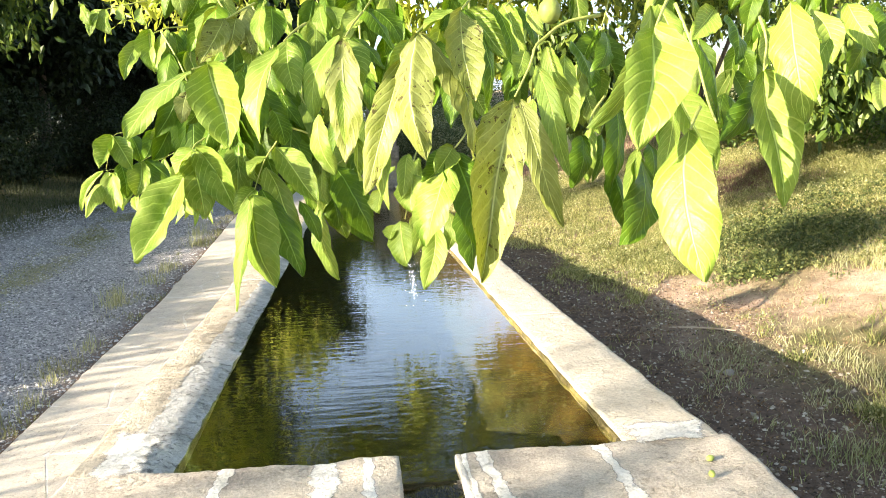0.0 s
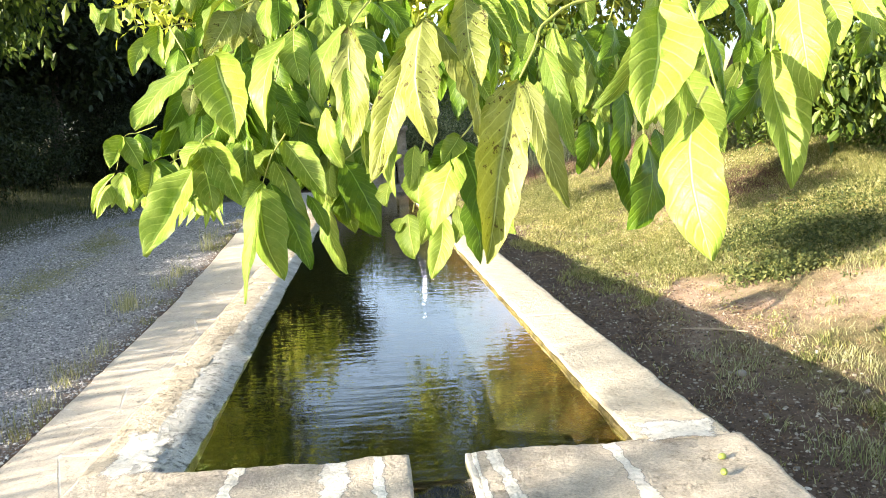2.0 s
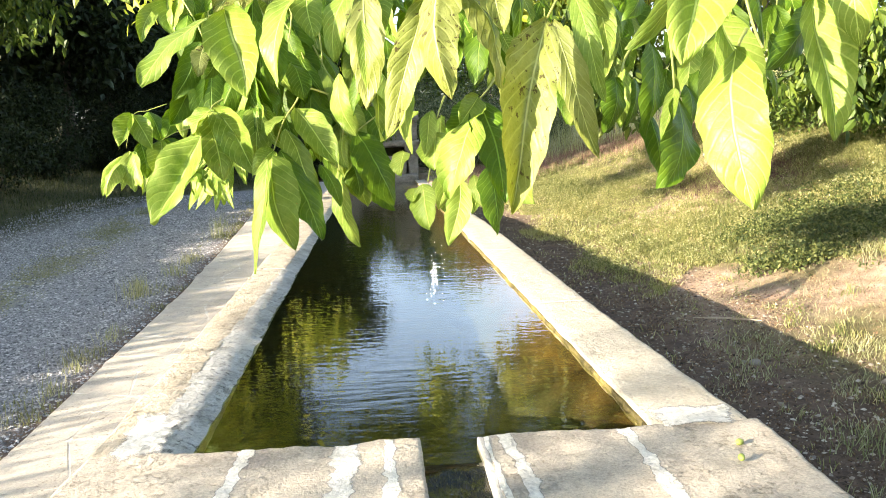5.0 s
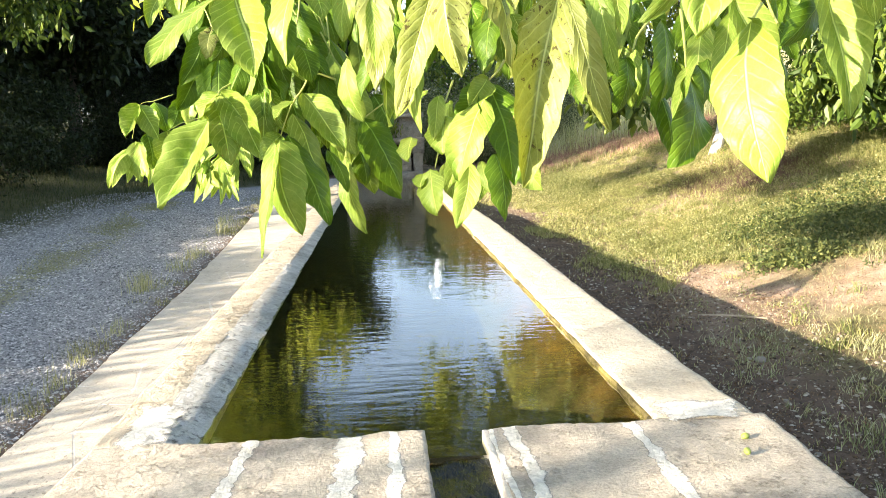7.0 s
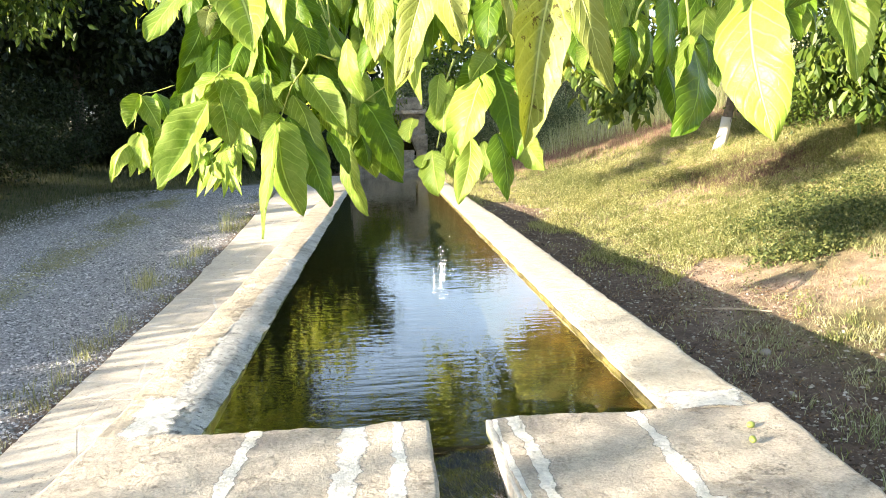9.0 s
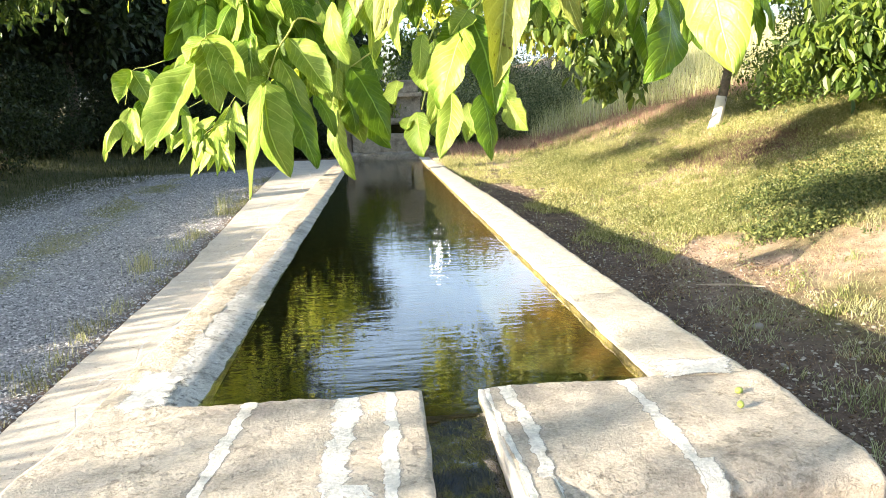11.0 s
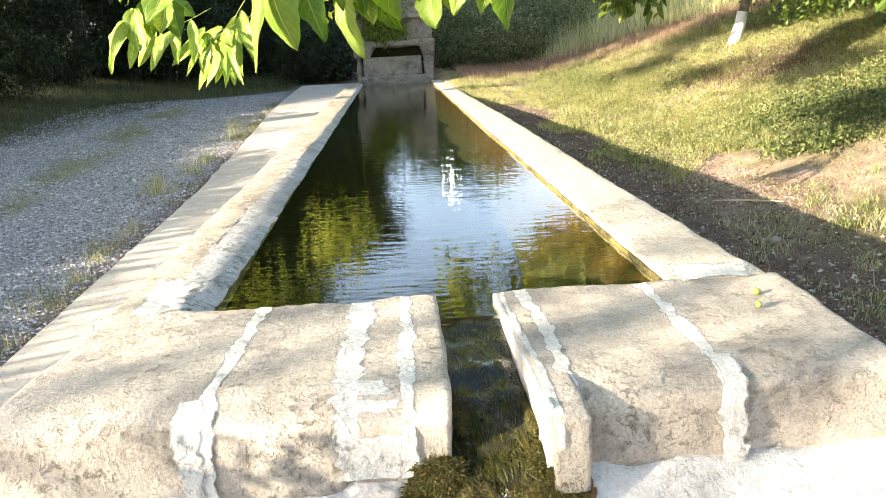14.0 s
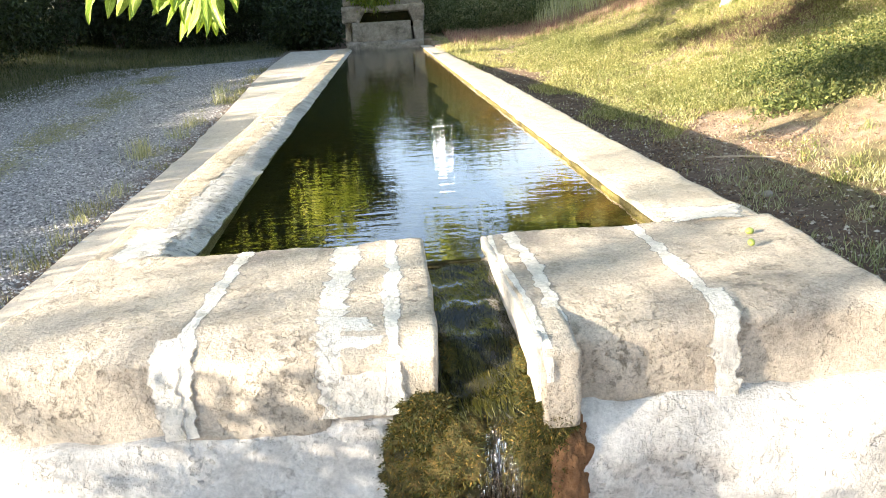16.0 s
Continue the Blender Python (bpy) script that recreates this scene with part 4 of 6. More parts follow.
def bush(at, radii, clumps, per, size, leaves, label, seed, name="bush", category="bush", spread=(0.22, 0.22, 0.18)):
    z = ground_height(*at) - 0.05
    t = empty(name, (at[0], at[1], z), label, category)
    cs = [c for c in crown_centres((at[0], at[1], z + radii[2] * 0.8), radii, clumps, seed, 0.2) if c[2] > z]
    v, f = leaf_cloud(cs, per, spread, size, seed, 0.2)
    from_arrays("foliage", v, f, leaves, t)
    r = random.Random(seed)
    for k in range(4):
        end = r.choice(cs)
        part("stem", tube(spline([(at[0] + r.uniform(-0.1, 0.1), at[1] + r.uniform(-0.1, 0.1), z), ((at[0] + end[0]) / 2, (at[1] + end[1]) / 2, z + radii[2] * 0.6), end], 6), [0.035 - 0.005 * i for i in range(6)], 5), bark, t)
    return t


def tufts(n, where, height, width, seed, lean=0.5):
    """Bent grass blades, two triangles and a tip each. where(r) gives x, y and a height factor, or None."""
    r = random.Random(seed)
    vs, fs = [], []
    for _ in range(n):
        p = where(r)
        if p is None:
            continue
        x, y, k = p
        z = ground_height(x, y) - 0.01
        h = height * k * r.uniform(0.5, 1.35)
        a = r.uniform(0, 2 * math.pi)
        sx, sy = math.cos(a) * width / 2, math.sin(a) * width / 2
        b = r.uniform(0, 2 * math.pi)
        lx, ly = math.cos(b) * h * lean * r.random(), math.sin(b) * h * lean * r.random()
        i = len(vs)
        vs += [(x - sx, y - sy, z), (x + sx, y + sy, z), (x + lx * 0.4 + sx * 0.7, y + ly * 0.4 + sy * 0.7, z + h * 0.6),
               (x + lx * 0.4 - sx * 0.7, y + ly * 0.4 - sy * 0.7, z + h * 0.6), (x + lx, y + ly, z + h)]
        fs += [(i, i + 1, i + 2, i + 3), (i + 3, i + 2, i + 4)]
    return vs, fs


def lawn_at(x_range, y_range, clumps, spread, patch_scale, bias, seed):
    """Places in clumps, leaving the bare soil beside the trough and worn patches free."""
    r = random.Random(seed)
    centres = []
    while len(centres) < clumps:
        y = y_range[0] + (y_range[1] - y_range[0]) * r.random() ** 1.35
        x = r.uniform(*x_range)
        edge = 2.95 - 0.11 * max(0, y - 6) + 0.6 * noise.noise(Vector((x * 0.3, y * 0.9, 4)))
        if y > 12.5:
            edge = 1.35
        if x < max(1.35, edge) - 0.35 * r.random():
            continue
        bare = 1 - ((x - 3.5) / 1.15) ** 2 - ((y - 5.7) / 1.75) ** 2 + 0.7 * noise.noise(Vector((x * 1.1, y * 1.1, 31)))
        d = noise.noise(Vector((x * patch_scale, y * patch_scale, 7)))
        if d + bias < r.random() * 0.8 - 0.2 or (bare > 0 and r.random() < 0.975):
            continue
        centres.append((x, y, 0.55 + 0.9 * r.random() * max(0.3, d + 0.6)))

    def where(r):
        x, y, k = r.choice(centres)
        return x + r.gauss(0, spread), y + r.gauss(0, spread), k
    return where


def stuff(name, vf, material, label, category):
    return tagged(from_arrays(name, *vf, material), label, category, kind="stuff")


stuff("lawn_grass", tufts(240000, lawn_at((1.3, 9), (3.4, 20), 9000, 0.042, 0.6, 0.6, 101), 0.07, 0.007, 1, 1.3), lawn_blades, "short dry yellow-green grass on the slope", "grass")
stuff("green_grass", tufts(110000, lawn_at((2.9, 9), (3.8, 17), 3200, 0.05, 0.5, 0.05, 102), 0.09, 0.008, 2, 1.2), green_blades, "patches of greener weeds in the dry grass", "grass")
stuff("dry_tufts", tufts(12000, lawn_at((2.6, 6.5), (3.4, 8), 420, 0.07, 0.7, 0.1, 103), 0.075, 0.007, 9, 1.3), straw_blades, "bleached tufts of dead grass beside the path", "grass")


weed_at = lawn_at((2.2, 9), (3.6, 18), 5200, 0.05, 0.5, 0.4, 104)
rw = random.Random(105)
weed_centres = []
for _ in range(5600):
    x, y, k = weed_at(rw)
    weed_centres.append((x, y, ground_height(x, y) + 0.03 + 0.07 * rw.random() * (1 if y > 6 else 0.4)))
stuff("lawn_weeds", leaf_cloud(weed_centres, 34, (0.055, 0.055, 0.035), 0.023, 106, 0.0, 1.8), pale_weeds, "small leafy weeds among the grass", "weeds")


def weed_beds(r):
    x, y, sx, sy = r.choice(((4.7, 7.6, 0.34, 0.32), (4.7, 7.6, 0.34, 0.32), (4.0, 7.15, 0.2, 0.12), (4.4, 8.3, 0.3, 0.2), (5.4, 8.6, 0.5, 0.4)))
    return r.gauss(x, sx), r.gauss(y, sy), 1.0


bed_centres = []
for _ in range(1050):
    x, y, k = weed_beds(rw)
    bed_centres.append((x, y, ground_height(x, y) + 0.02 + 0.07 * rw.random()))
stuff("weed_patch", leaf_cloud(bed_centres, 26, (0.05, 0.05, 0.035), 0.04, 110, 0.0, 2.0), shade_dark_weeds, "dense green weeds, coloured dark for the shade on the slope", "weeds")
stuff("plum_weeds", tufts(9000, lambda r: (r.gauss(5.45, 0.45), r.gauss(11.2, 0.4), 1.0), 0.09, 0.009, 111, 0.9), plum_weeds, "low purple-brown weeds, coloured dark for a band of shade", "weeds")
litter_mat = blade_material("leaf_litter", [(0.0, (0.07, 0.035, 0.018)), (0.5, (0.20, 0.11, 0.055)), (0.85, (0.36, 0.22, 0.12)), (1.0, (0.55, 0.42, 0.26))], 0.8, 0.1)
rl = random.Random(107)
litter = []
for _ in range(2400):
    x, y = rl.gauss(3.2, 0.95), rl.gauss(5.9, 1.5)
    if rl.random() < 0.35:
        x, y = rl.uniform(1.45, 2.9), rl.uniform(3.0, 9.0)
    if x > 1.45 and noise.noise(Vector((x * 1.7, y * 1.7, 14))) > -0.15:
        litter.append((x, y, ground_height(x, y) + 0.006))
stuff("leaf_litter", leaf_cloud(litter, 7, (0.06, 0.06, 0.003), 0.02, 108, 0.0, 2.2), litter_mat, "brown crumbs of dead leaves on the bare earth", "litter")
stuff("dead_stalks", tufts(3200, lambda r: (r.gauss(3.7, 0.9), r.gauss(5.6, 1.4), 1.0), 0.055, 0.004, 109, 2.4), straw_blades, "flattened dead grass stalks on the bare earth", "grass")


def walk_strip(r):
    y = 3.2 + 10 * r.random() ** 1.4
    x = 1.45 + 1.6 * r.random()
    if noise.noise(Vector((x * 1.5, y * 1.5, 2))) < 0.08:
        return None
    return x, y, 0.7


stuff("path_weeds", tufts(3000, walk_strip, 0.06, 0.008, 3, 0.9), lawn_blades, "sparse weeds on the bare soil beside the trough", "grass")


def straw_patches(r):
    x, y = 2.0 + 1.5 * r.random() ** 0.7, 2.8 + 2.7 * r.random()
    k = noise.noise(Vector((x * 2.6, y * 2.6, 19)))
    return (x, y, 0.7 + k) if k > 0.02 else None


stuff("path_straw", tufts(5200, straw_patches, 0.075, 0.006, 112, 1.1), straw_blades, "dry straw and dead weeds on the soil beside the sill", "grass")


def verge(r):
    y = 2.5 + 14 * r.random() ** 1.3
    x = -2.2 - abs(r.gauss(0, 0.22))
    k = noise.noise(Vector((x * 2, y * 1.6, 9)))
    return (x, y, 0.6 + 1.6 * k) if k > 0.03 else None


stuff("verge_weeds", tufts(5000, verge, 0.07, 0.007, 4, 0.7), track_blades, "sparse dry weeds along the edge of the paving", "grass")


def verge_tufts(r):
    x, y, k = r.choice(((-2.66, 8.86, 1.3), (-2.66, 8.86, 1.3), (-2.45, 12.3, 1.2), (-2.5, 9.9, 1.0), (-2.38, 7.1, 0.7), (-2.36, 5.7, 0.6), (-2.6, 13.2, 1.2), (-2.34, 4.4, 0.6), (-2.5, 10.6, 0.9), (-2.4, 6.3, 0.5)))
    return x + r.gauss(0, 0.07), y + r.gauss(0, 0.12), k


stuff("straw_tufts", tufts(620, verge_tufts, 0.17, 0.007, 12, 0.6), straw_blades, "bleached grass tufts at the edge of the paving", "grass")


def middle_strip(r):
    y = 5 + 11 * r.random()
    x = r.gauss(-4.3, 0.24)
    return (x, y, 0.5) if noise.noise(Vector((x * 1.2, y * 0.8, 3))) > -0.1 else None


stuff("track_weeds", tufts(20000, middle_strip, 0.06, 0.008, 5, 1.2), track_blades, "low weeds in the middle of the gravel track", "grass")


def far_left(r):
    y = 11.5 + 15 * r.random()
    x = r.uniform(-9, -2.4)
    edge = -5.9 + 0.24 * max(0, y - 13.3) + 1.2 * max(0, y - 18.2) + 0.6 * noise.noise(Vector((x, y * 0.5, 5)))
    return (x, y, min(1, 0.45 + 0.35 * (edge - x))) if x < edge else None


stuff("shade_grass", tufts(26000, far_left, 0.12, 0.010, 6, 0.6), shade_dark_blades, "long grass below the trees, their shade put into its colour", "grass")


def hill(r):
    y = r.uniform(15.5, 34)
    x = r.uniform(1.0, 17)
    return (x, y, 1.0) if y > 20.5 - 0.45 * x + 0.8 * noise.noise(Vector((x * 0.6, y * 0.4, 1))) and x > 0.19 * y + 0.5 * noise.noise(Vector((x, y, 2))) else None


stuff("tall_grass", tufts(34000, hill, 0.6, 0.012, 7, 0.5), tall_straw, "tall dry grass on the bank above the lawn", "grass")


def red_band(r):
    x = r.uniform(1.6, 9)
    y = 20.2 - 0.45 * x + r.gauss(0, 0.9)
    return (x, y, 1.0)


stuff("red_weeds", tufts(15000, red_band, 0.16, 0.010, 8, 0.8), red_blades, "low reddish weeds along the top of the lawn", "grass")

# trees to the left of the track, leaves coloured all but black for shade
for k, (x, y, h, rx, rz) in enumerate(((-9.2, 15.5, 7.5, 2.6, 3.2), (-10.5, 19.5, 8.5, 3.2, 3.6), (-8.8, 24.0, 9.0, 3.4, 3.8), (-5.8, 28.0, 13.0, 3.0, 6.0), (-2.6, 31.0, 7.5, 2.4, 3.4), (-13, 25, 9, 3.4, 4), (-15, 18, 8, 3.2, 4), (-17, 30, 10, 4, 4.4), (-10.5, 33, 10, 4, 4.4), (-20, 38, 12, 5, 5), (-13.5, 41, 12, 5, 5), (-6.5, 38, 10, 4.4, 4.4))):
    tree((x, y), h, (x + 0.3, y - 0.4, ground_height(x, y) + h * 0.62), (rx, rx, rz), 260, 76, 0.26, shade_dark_leaves, "tall dark broadleaf tree beside the track", 20 + k, 0.2, spread=0.36, aspect=2.0)
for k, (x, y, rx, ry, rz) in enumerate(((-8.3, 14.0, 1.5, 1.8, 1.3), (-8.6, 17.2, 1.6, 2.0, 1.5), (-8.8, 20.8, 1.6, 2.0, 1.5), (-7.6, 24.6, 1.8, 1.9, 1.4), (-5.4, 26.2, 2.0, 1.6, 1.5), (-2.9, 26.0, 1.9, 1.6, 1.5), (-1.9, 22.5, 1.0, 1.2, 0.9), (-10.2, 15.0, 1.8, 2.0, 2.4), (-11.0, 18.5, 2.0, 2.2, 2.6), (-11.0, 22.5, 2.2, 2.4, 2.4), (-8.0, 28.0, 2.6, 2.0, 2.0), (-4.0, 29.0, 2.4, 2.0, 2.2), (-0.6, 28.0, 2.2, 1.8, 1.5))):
    bush((x, y), (rx, ry, rz), 170, 105, 0.105, shade_dark_leaves, "dense shrub, its leaves coloured dark for deep shade", 40 + k)
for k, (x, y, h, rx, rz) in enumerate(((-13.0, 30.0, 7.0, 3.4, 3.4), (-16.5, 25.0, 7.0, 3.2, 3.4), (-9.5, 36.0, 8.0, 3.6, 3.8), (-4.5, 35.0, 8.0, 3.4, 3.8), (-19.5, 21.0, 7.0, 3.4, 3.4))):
    tree((x, y), h, (x, y, ground_height(x, y) + h * 0.5), (rx, rx, rz), 260, 90, 0.30, shade_dark_leaves, "dense dark tree in the wood behind the track", 320 + k, 0.2, spread=0.42, aspect=1.9)
# unseen hedge added along the far side of the track; its shade covers the gravel
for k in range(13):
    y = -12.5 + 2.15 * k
    bush((-9.6 + 0.3 * math.sin(k * 2.3), y), (1.3, 1.5, 1.11 + 0.10 * math.sin(k * 1.7)), 230, 50, 0.17, shade_dark_leaves, "dense dark shrub in an unseen hedge added to shade the track", 140 + k)
# two unseen shrubs added to throw shade on the front of the sill
bush((-2.92, 0.58), (0.20, 0.20, 0.90), 90, 70, 0.07, shade_dark_leaves, "unseen dark shrub added beside the paving to shade the sill's front", 177, spread=(0.07, 0.07, 0.07))
bush((-2.79, 0.17), (0.34, 0.32, 0.86), 120, 70, 0.07, shade_dark_leaves, "unseen dark shrub added beside the paving to shade the sill's front", 178, spread=(0.09, 0.09, 0.07))
# unseen saplings added above the hedge; they throw streaks of shade on the paving
for k, y in enumerate((-1.2, 0.6, 1.7, 3.4, 4.6, 6.6, 9.0)):
    x = -9.3 + 0.2 * math.sin(k * 2.9)
    tree((x, y), 2.4, (x + 0.1, y + 0.1, ground_height(x, y) + 2.25 + 0.12 * math.sin(k * 1.3)), (0.55, 0.5, 0.28), 7, 16, 0.12, shade_dark_leaves, "thin unseen sapling added above the hedge to streak the paving with shade", 630 + k, 0.03, spread=0.14, aspect=2.0, name="sapling")
# scrub behind and right of the fountain
for k, (x, y, rx, ry, rz) in enumerate(((2.6, 22.0, 1.5, 1.1, 1.0), (4.4, 22.0, 1.3, 1.0, 0.9), (3.4, 24.0, 2.0, 1.3, 1.5), (1.6, 21.6, 0.9, 0.9, 0.9), (2.2, 20.9, 0.8, 0.6, 0.5), (3.4, 20.6, 0.9, 0.6, 0.6), (5.6, 24.5, 1.6, 1.4, 1.2), (1.4, 26.0, 1.8, 1.5, 1.4), (7.6, 24.0, 2.0, 1.5, 1.3))):
    bush((x, y), (rx, ry, rz), 110, 120, 0.07, scrub_leaves, "grey-green scrub on the bank", 60 + k)
tree((3.0, 31.0), 4.5, (3.0, 31.0, 3.6), (3.0, 2.6, 1.7), 200, 36, 0.22, tree_leaves, "broadleaf tree behind the fountain", 71, 0.2, spread=0.36, aspect=2.0)
tree((12.5, 20.0), 6.0, (12.5, 20.0, 6.2), (3.2, 3.0, 2.6), 200, 36, 0.22, tree_leaves, "leafy tree on the bank", 73, 0.2, spread=0.36, aspect=2.0)
fern = tagged(from_arrays("fern", *leaf_cloud(crown_centres((-0.05, FY + 0.4, 2.15), (0.75, 0.35, 0.5), 46, 701, 0.0) + crown_centres((-0.12, FY + 0.16, 1.72), (0.62, 0.14, 0.36), 60, 703, 0.0), 34, (0.1, 0.06, 0.09), 0.11, 702, 0.8, 3.5), tree_leaves), "green fern clump growing on the fountain shelf", "fern")
# walnut with a whitewashed foot on the lawn
walnut = tree((5.72, 13.3), 2.5, (5.2, 12.4, 4.9), (3.0, 2.7, 2.1), 330, 34, 0.17, tree_leaves, "walnut tree with a whitewashed trunk foot and low drooping branches", 81, 0.085, (0.24, -0.1), 0.52, spread=0.24, name="walnut_tree")
walnut_low = []
for at, radii, n, seed in (((2.85, 9.3, 2.05), (0.62, 0.5, 0.42), 26, 510), ((2.5, 9.2, 2.6), (0.8, 0.5, 0.4), 18, 511), ((5.95, 9.6, 2.05), (0.95, 0.5, 0.42), 36, 512), ((6.3, 9.6, 2.6), (1.2, 0.6, 0.4), 24, 513)):
    walnut_low += crown_centres(at, radii, n, seed, 0.0)
v, f = leaf_cloud(walnut_low, 30, (0.13, 0.14, 0.11), 0.17, 309, 0.8, 2.2, (0, 0, 0.8), True)
from_arrays("low_bough", v, f, shaded_leaves, walnut)
walnut_low = []
for at, radii, n, seed in (((0.75, 11.2, 3.3), (0.34, 0.6, 0.8), 14, 501), ((2.0, 11.4, 3.4), (0.6, 0.8, 1.1), 30, 502), ((3.6, 12.0, 4.2), (1.5, 1.4, 1.4), 50, 504), ((1.4, 12.4, 5.0), (1.8, 1.4, 0.9), 34, 505), ((2.75, 11.9, 2.95), (0.75, 0.9, 0.75), 60, 508), ((0.0, 11.3, 4.0), (1.5, 0.8, 0.55), 44, 509), ((0.4, 9.6, 4.8), (2.8, 2.2, 1.1), 100, 507)):
    walnut_low += crown_centres(at, radii, n, seed, 0.1)
v, f = leaf_cloud(walnut_low, 26, (0.18, 0.2, 0.15), 0.19, 311, 0.5, 2.3, (-1.8, -1.2, 0.7))
from_arrays("low_bough", v, f, sunlit_bough_leaves, walnut)
for k, (x, y, rx, rz) in enumerate(((7.6, 10.6, 1.3, 0.8), (7.3, 12.6, 1.2, 0.7), (9.0, 12.4, 1.5, 1.1), (8.6, 14.6, 1.4, 1.0))):
    bush((x, y), (rx, rx * 0.9, rz), 90, 70, 0.085, shaded_leaves, "leafy dark green shrub at the edge of the lawn", 85 + k)
# the walnut whose boughs reach over the near end of the trough
shade_walnut = tree((-7.4, 11.0), 8.6, (-4.2, 13.5, 5.5), (2.0, 1.8, 1.6), 120, 30, 0.15, tree_leaves, "walnut tree beyond the track with a wide crown", 91, 0.2, (0.8, 0.6), spread=0.26, name="walnut_tree")

v, f = leaf_cloud(crown_centres((-2.2, 11.6, 4.0), (1.4, 1.5, 1.5), 70, 503, 0.2) + crown_centres((-0.85, 11.2, 2.35), (0.45, 0.7, 0.55), 14, 506, 0.1), 28, (0.2, 0.25, 0.16), 0.17, 405, 0.4, 2.3, (-1.8, -1.2, 0.7))
from_arrays("low_bough", v, f, sunlit_bough_leaves, shade_walnut)
v, f = leaf_cloud(crown_centres((-5.9, 13.6, 4.1), (1.9, 0.9, 1.1), 80, 541, 0.0) + crown_centres((-7.4, 14.2, 4.4), (1.4, 0.9, 1.2), 50, 542, 0.0), 34, (0.16, 0.16, 0.14), 0.16, 543, 0.7, 2.2, (0, 0, 0.8), True)
from_arrays("low_bough", v, f, shaded_leaves, shade_walnut)
# the walnut behind the near end, whose lowest branch hangs into view
near_walnut = tree((2.9, -1.9), 4.6, (1.1, 1.9, 3.9), (2.7, 2.4, 1.1), 240, 30, 0.15, tree_leaves, "walnut tree spreading its crown over the near end of the trough", 95, 0.17, (-0.7, 1.2), spread=0.22, name="walnut_tree", clip=lambda x, y, z: z > 2.75)
# unseen boughs added where they throw bands of shade across the lawn
v, f = leaf_cloud(crown_centres((-2.7, 6.1, 3.15), (1.0, 0.5, 0.22), 34, 99, 0.0) + crown_centres((-3.8, 3.5, 2.95), (0.7, 0.6, 0.2), 30, 100, 0.0) + crown_centres((-4.4, 7.6, 3.2), (0.6, 0.5, 0.15), 10, 101, 0.0), 34, (0.18, 0.18, 0.12), 0.15, 97, 0.4, 2.3)
from_arrays("low_bough", v, f, tree_leaves, near_walnut)
# an unseen thin-crowned tree added far left; its limbs throw soft shade over the sill
tree((-15.0, -5.6), 6.5, (-15.0, -5.0, 5.6), (2.0, 2.4, 1.5), 30, 14, 0.2, tree_leaves, "unseen thin-crowned tree added beyond the hedge to shade the sill", 611, 0.16, spread=0.3, aspect=2.0)

# ---------------------------------------------------------------- near walnut branch
branch = empty("walnut_branch", (0.1, 1.1, 1.9), "walnut branch with large drooping yellow-green leaflets", "branch")
part("bough", tube(spline([(-0.9, 1.9, 1.95), (-0.3, 1.6, 1.86), (0.25, 1.15, 1.82), (0.75, 0.95, 1.84)], 14), [0.014 - 0.0006 * i for i in range(14)], 8), bark, branch, smooth=True)
leaf_rng = random.Random(31)


def leaflet_mesh(base, tip, width, turn, fold, crinkle, r):
    """One leaflet: a drooping blade folded along its midrib, with a wavy edge and a drawn-out tip."""
    base, tip = Vector(base), Vector(tip)
    axis = tip - base
    length = axis.length
    axis.normalize()
    face = Vector((r.uniform(-0.1, 0.1), -1, 0.25))
    face = (face - axis * face.dot(axis)).normalized()
    face = Matrix.Rotation(radians(turn), 3, axis) @ face
    side = axis.cross(face).normalized()
    bm = bmesh.new()
    uv = bm.loops.layers.uv.new("UVMap")
    curl, ph = r.uniform(0.05, 0.13), r.uniform(0, 6)
    twist, hook = radians(r.uniform(-22, 22)), r.uniform(-0.04, 0.08)
    bow = r.uniform(-0.05, 0.05)
    seed = Vector((r.uniform(0, 50), r.uniform(0, 50), 0))
    n, m = 20, 12
    grid = []
    for i in range(n + 1):
        t = i / n
        w = width * 0.5 * t ** 0.62 * (1 - t) ** 0.85 / 0.376 + 0.0005
        c = base + axis * length * t + face * (length * (curl * math.sin(math.pi * t) - hook * t ** 3)) + side * (length * (bow * math.sin(math.pi * t) + 0.012 * math.sin(t * 6 + ph)))
        turned = Matrix.Rotation(twist * (t - 0.4), 3, axis)
        across, out = turned @ side, turned @ face
        row = []
        for j in range(m + 1):
            u = j / m * 2 - 1
            q = Vector((t * length * 26, u * w * 26, 0)) + seed
            ripple = 0.05 * math.sin(t * 15 + ph + (2 if u > 0 else 0)) * abs(u) ** 2 + 0.04 * noise.noise(q) + 0.03 * noise.noise(q * 2.3)
            ripple += crinkle * (0.05 * math.sin(t * 46 - abs(u) * 5) * abs(u) + 0.05 * noise.noise(q * 3.1))
            rolled = 0.13 * abs(u) ** 3 * math.sin(ph * 3 + (1.7 if u > 0 else 0) + t * 2.5)
            edge = 1 + (0.035 + 0.03 * crinkle) * math.sin(t * 31 + ph) + 0.04 * noise.noise(q * 1.4)
            row.append((bm.verts.new(c + across * (w * u * (1 - 0.10 * abs(fold)) * edge) + out * (fold * w * (abs(u) - 0.5) * 0.95 + (ripple + rolled) * width)), (j / m, t)))
        grid.append(row)
    for i in range(n):
        for j in range(m):
            q = (grid[i][j], grid[i][j + 1], grid[i + 1][j + 1], grid[i + 1][j])
            f = bm.faces.new([v for v, _ in q])
            for loop, (_, c) in zip(f.loops, q):
                loop[uv].uv = c
    return bm


SAG = 0.0075   # the branch sags under its leaves; the far twigs stand up
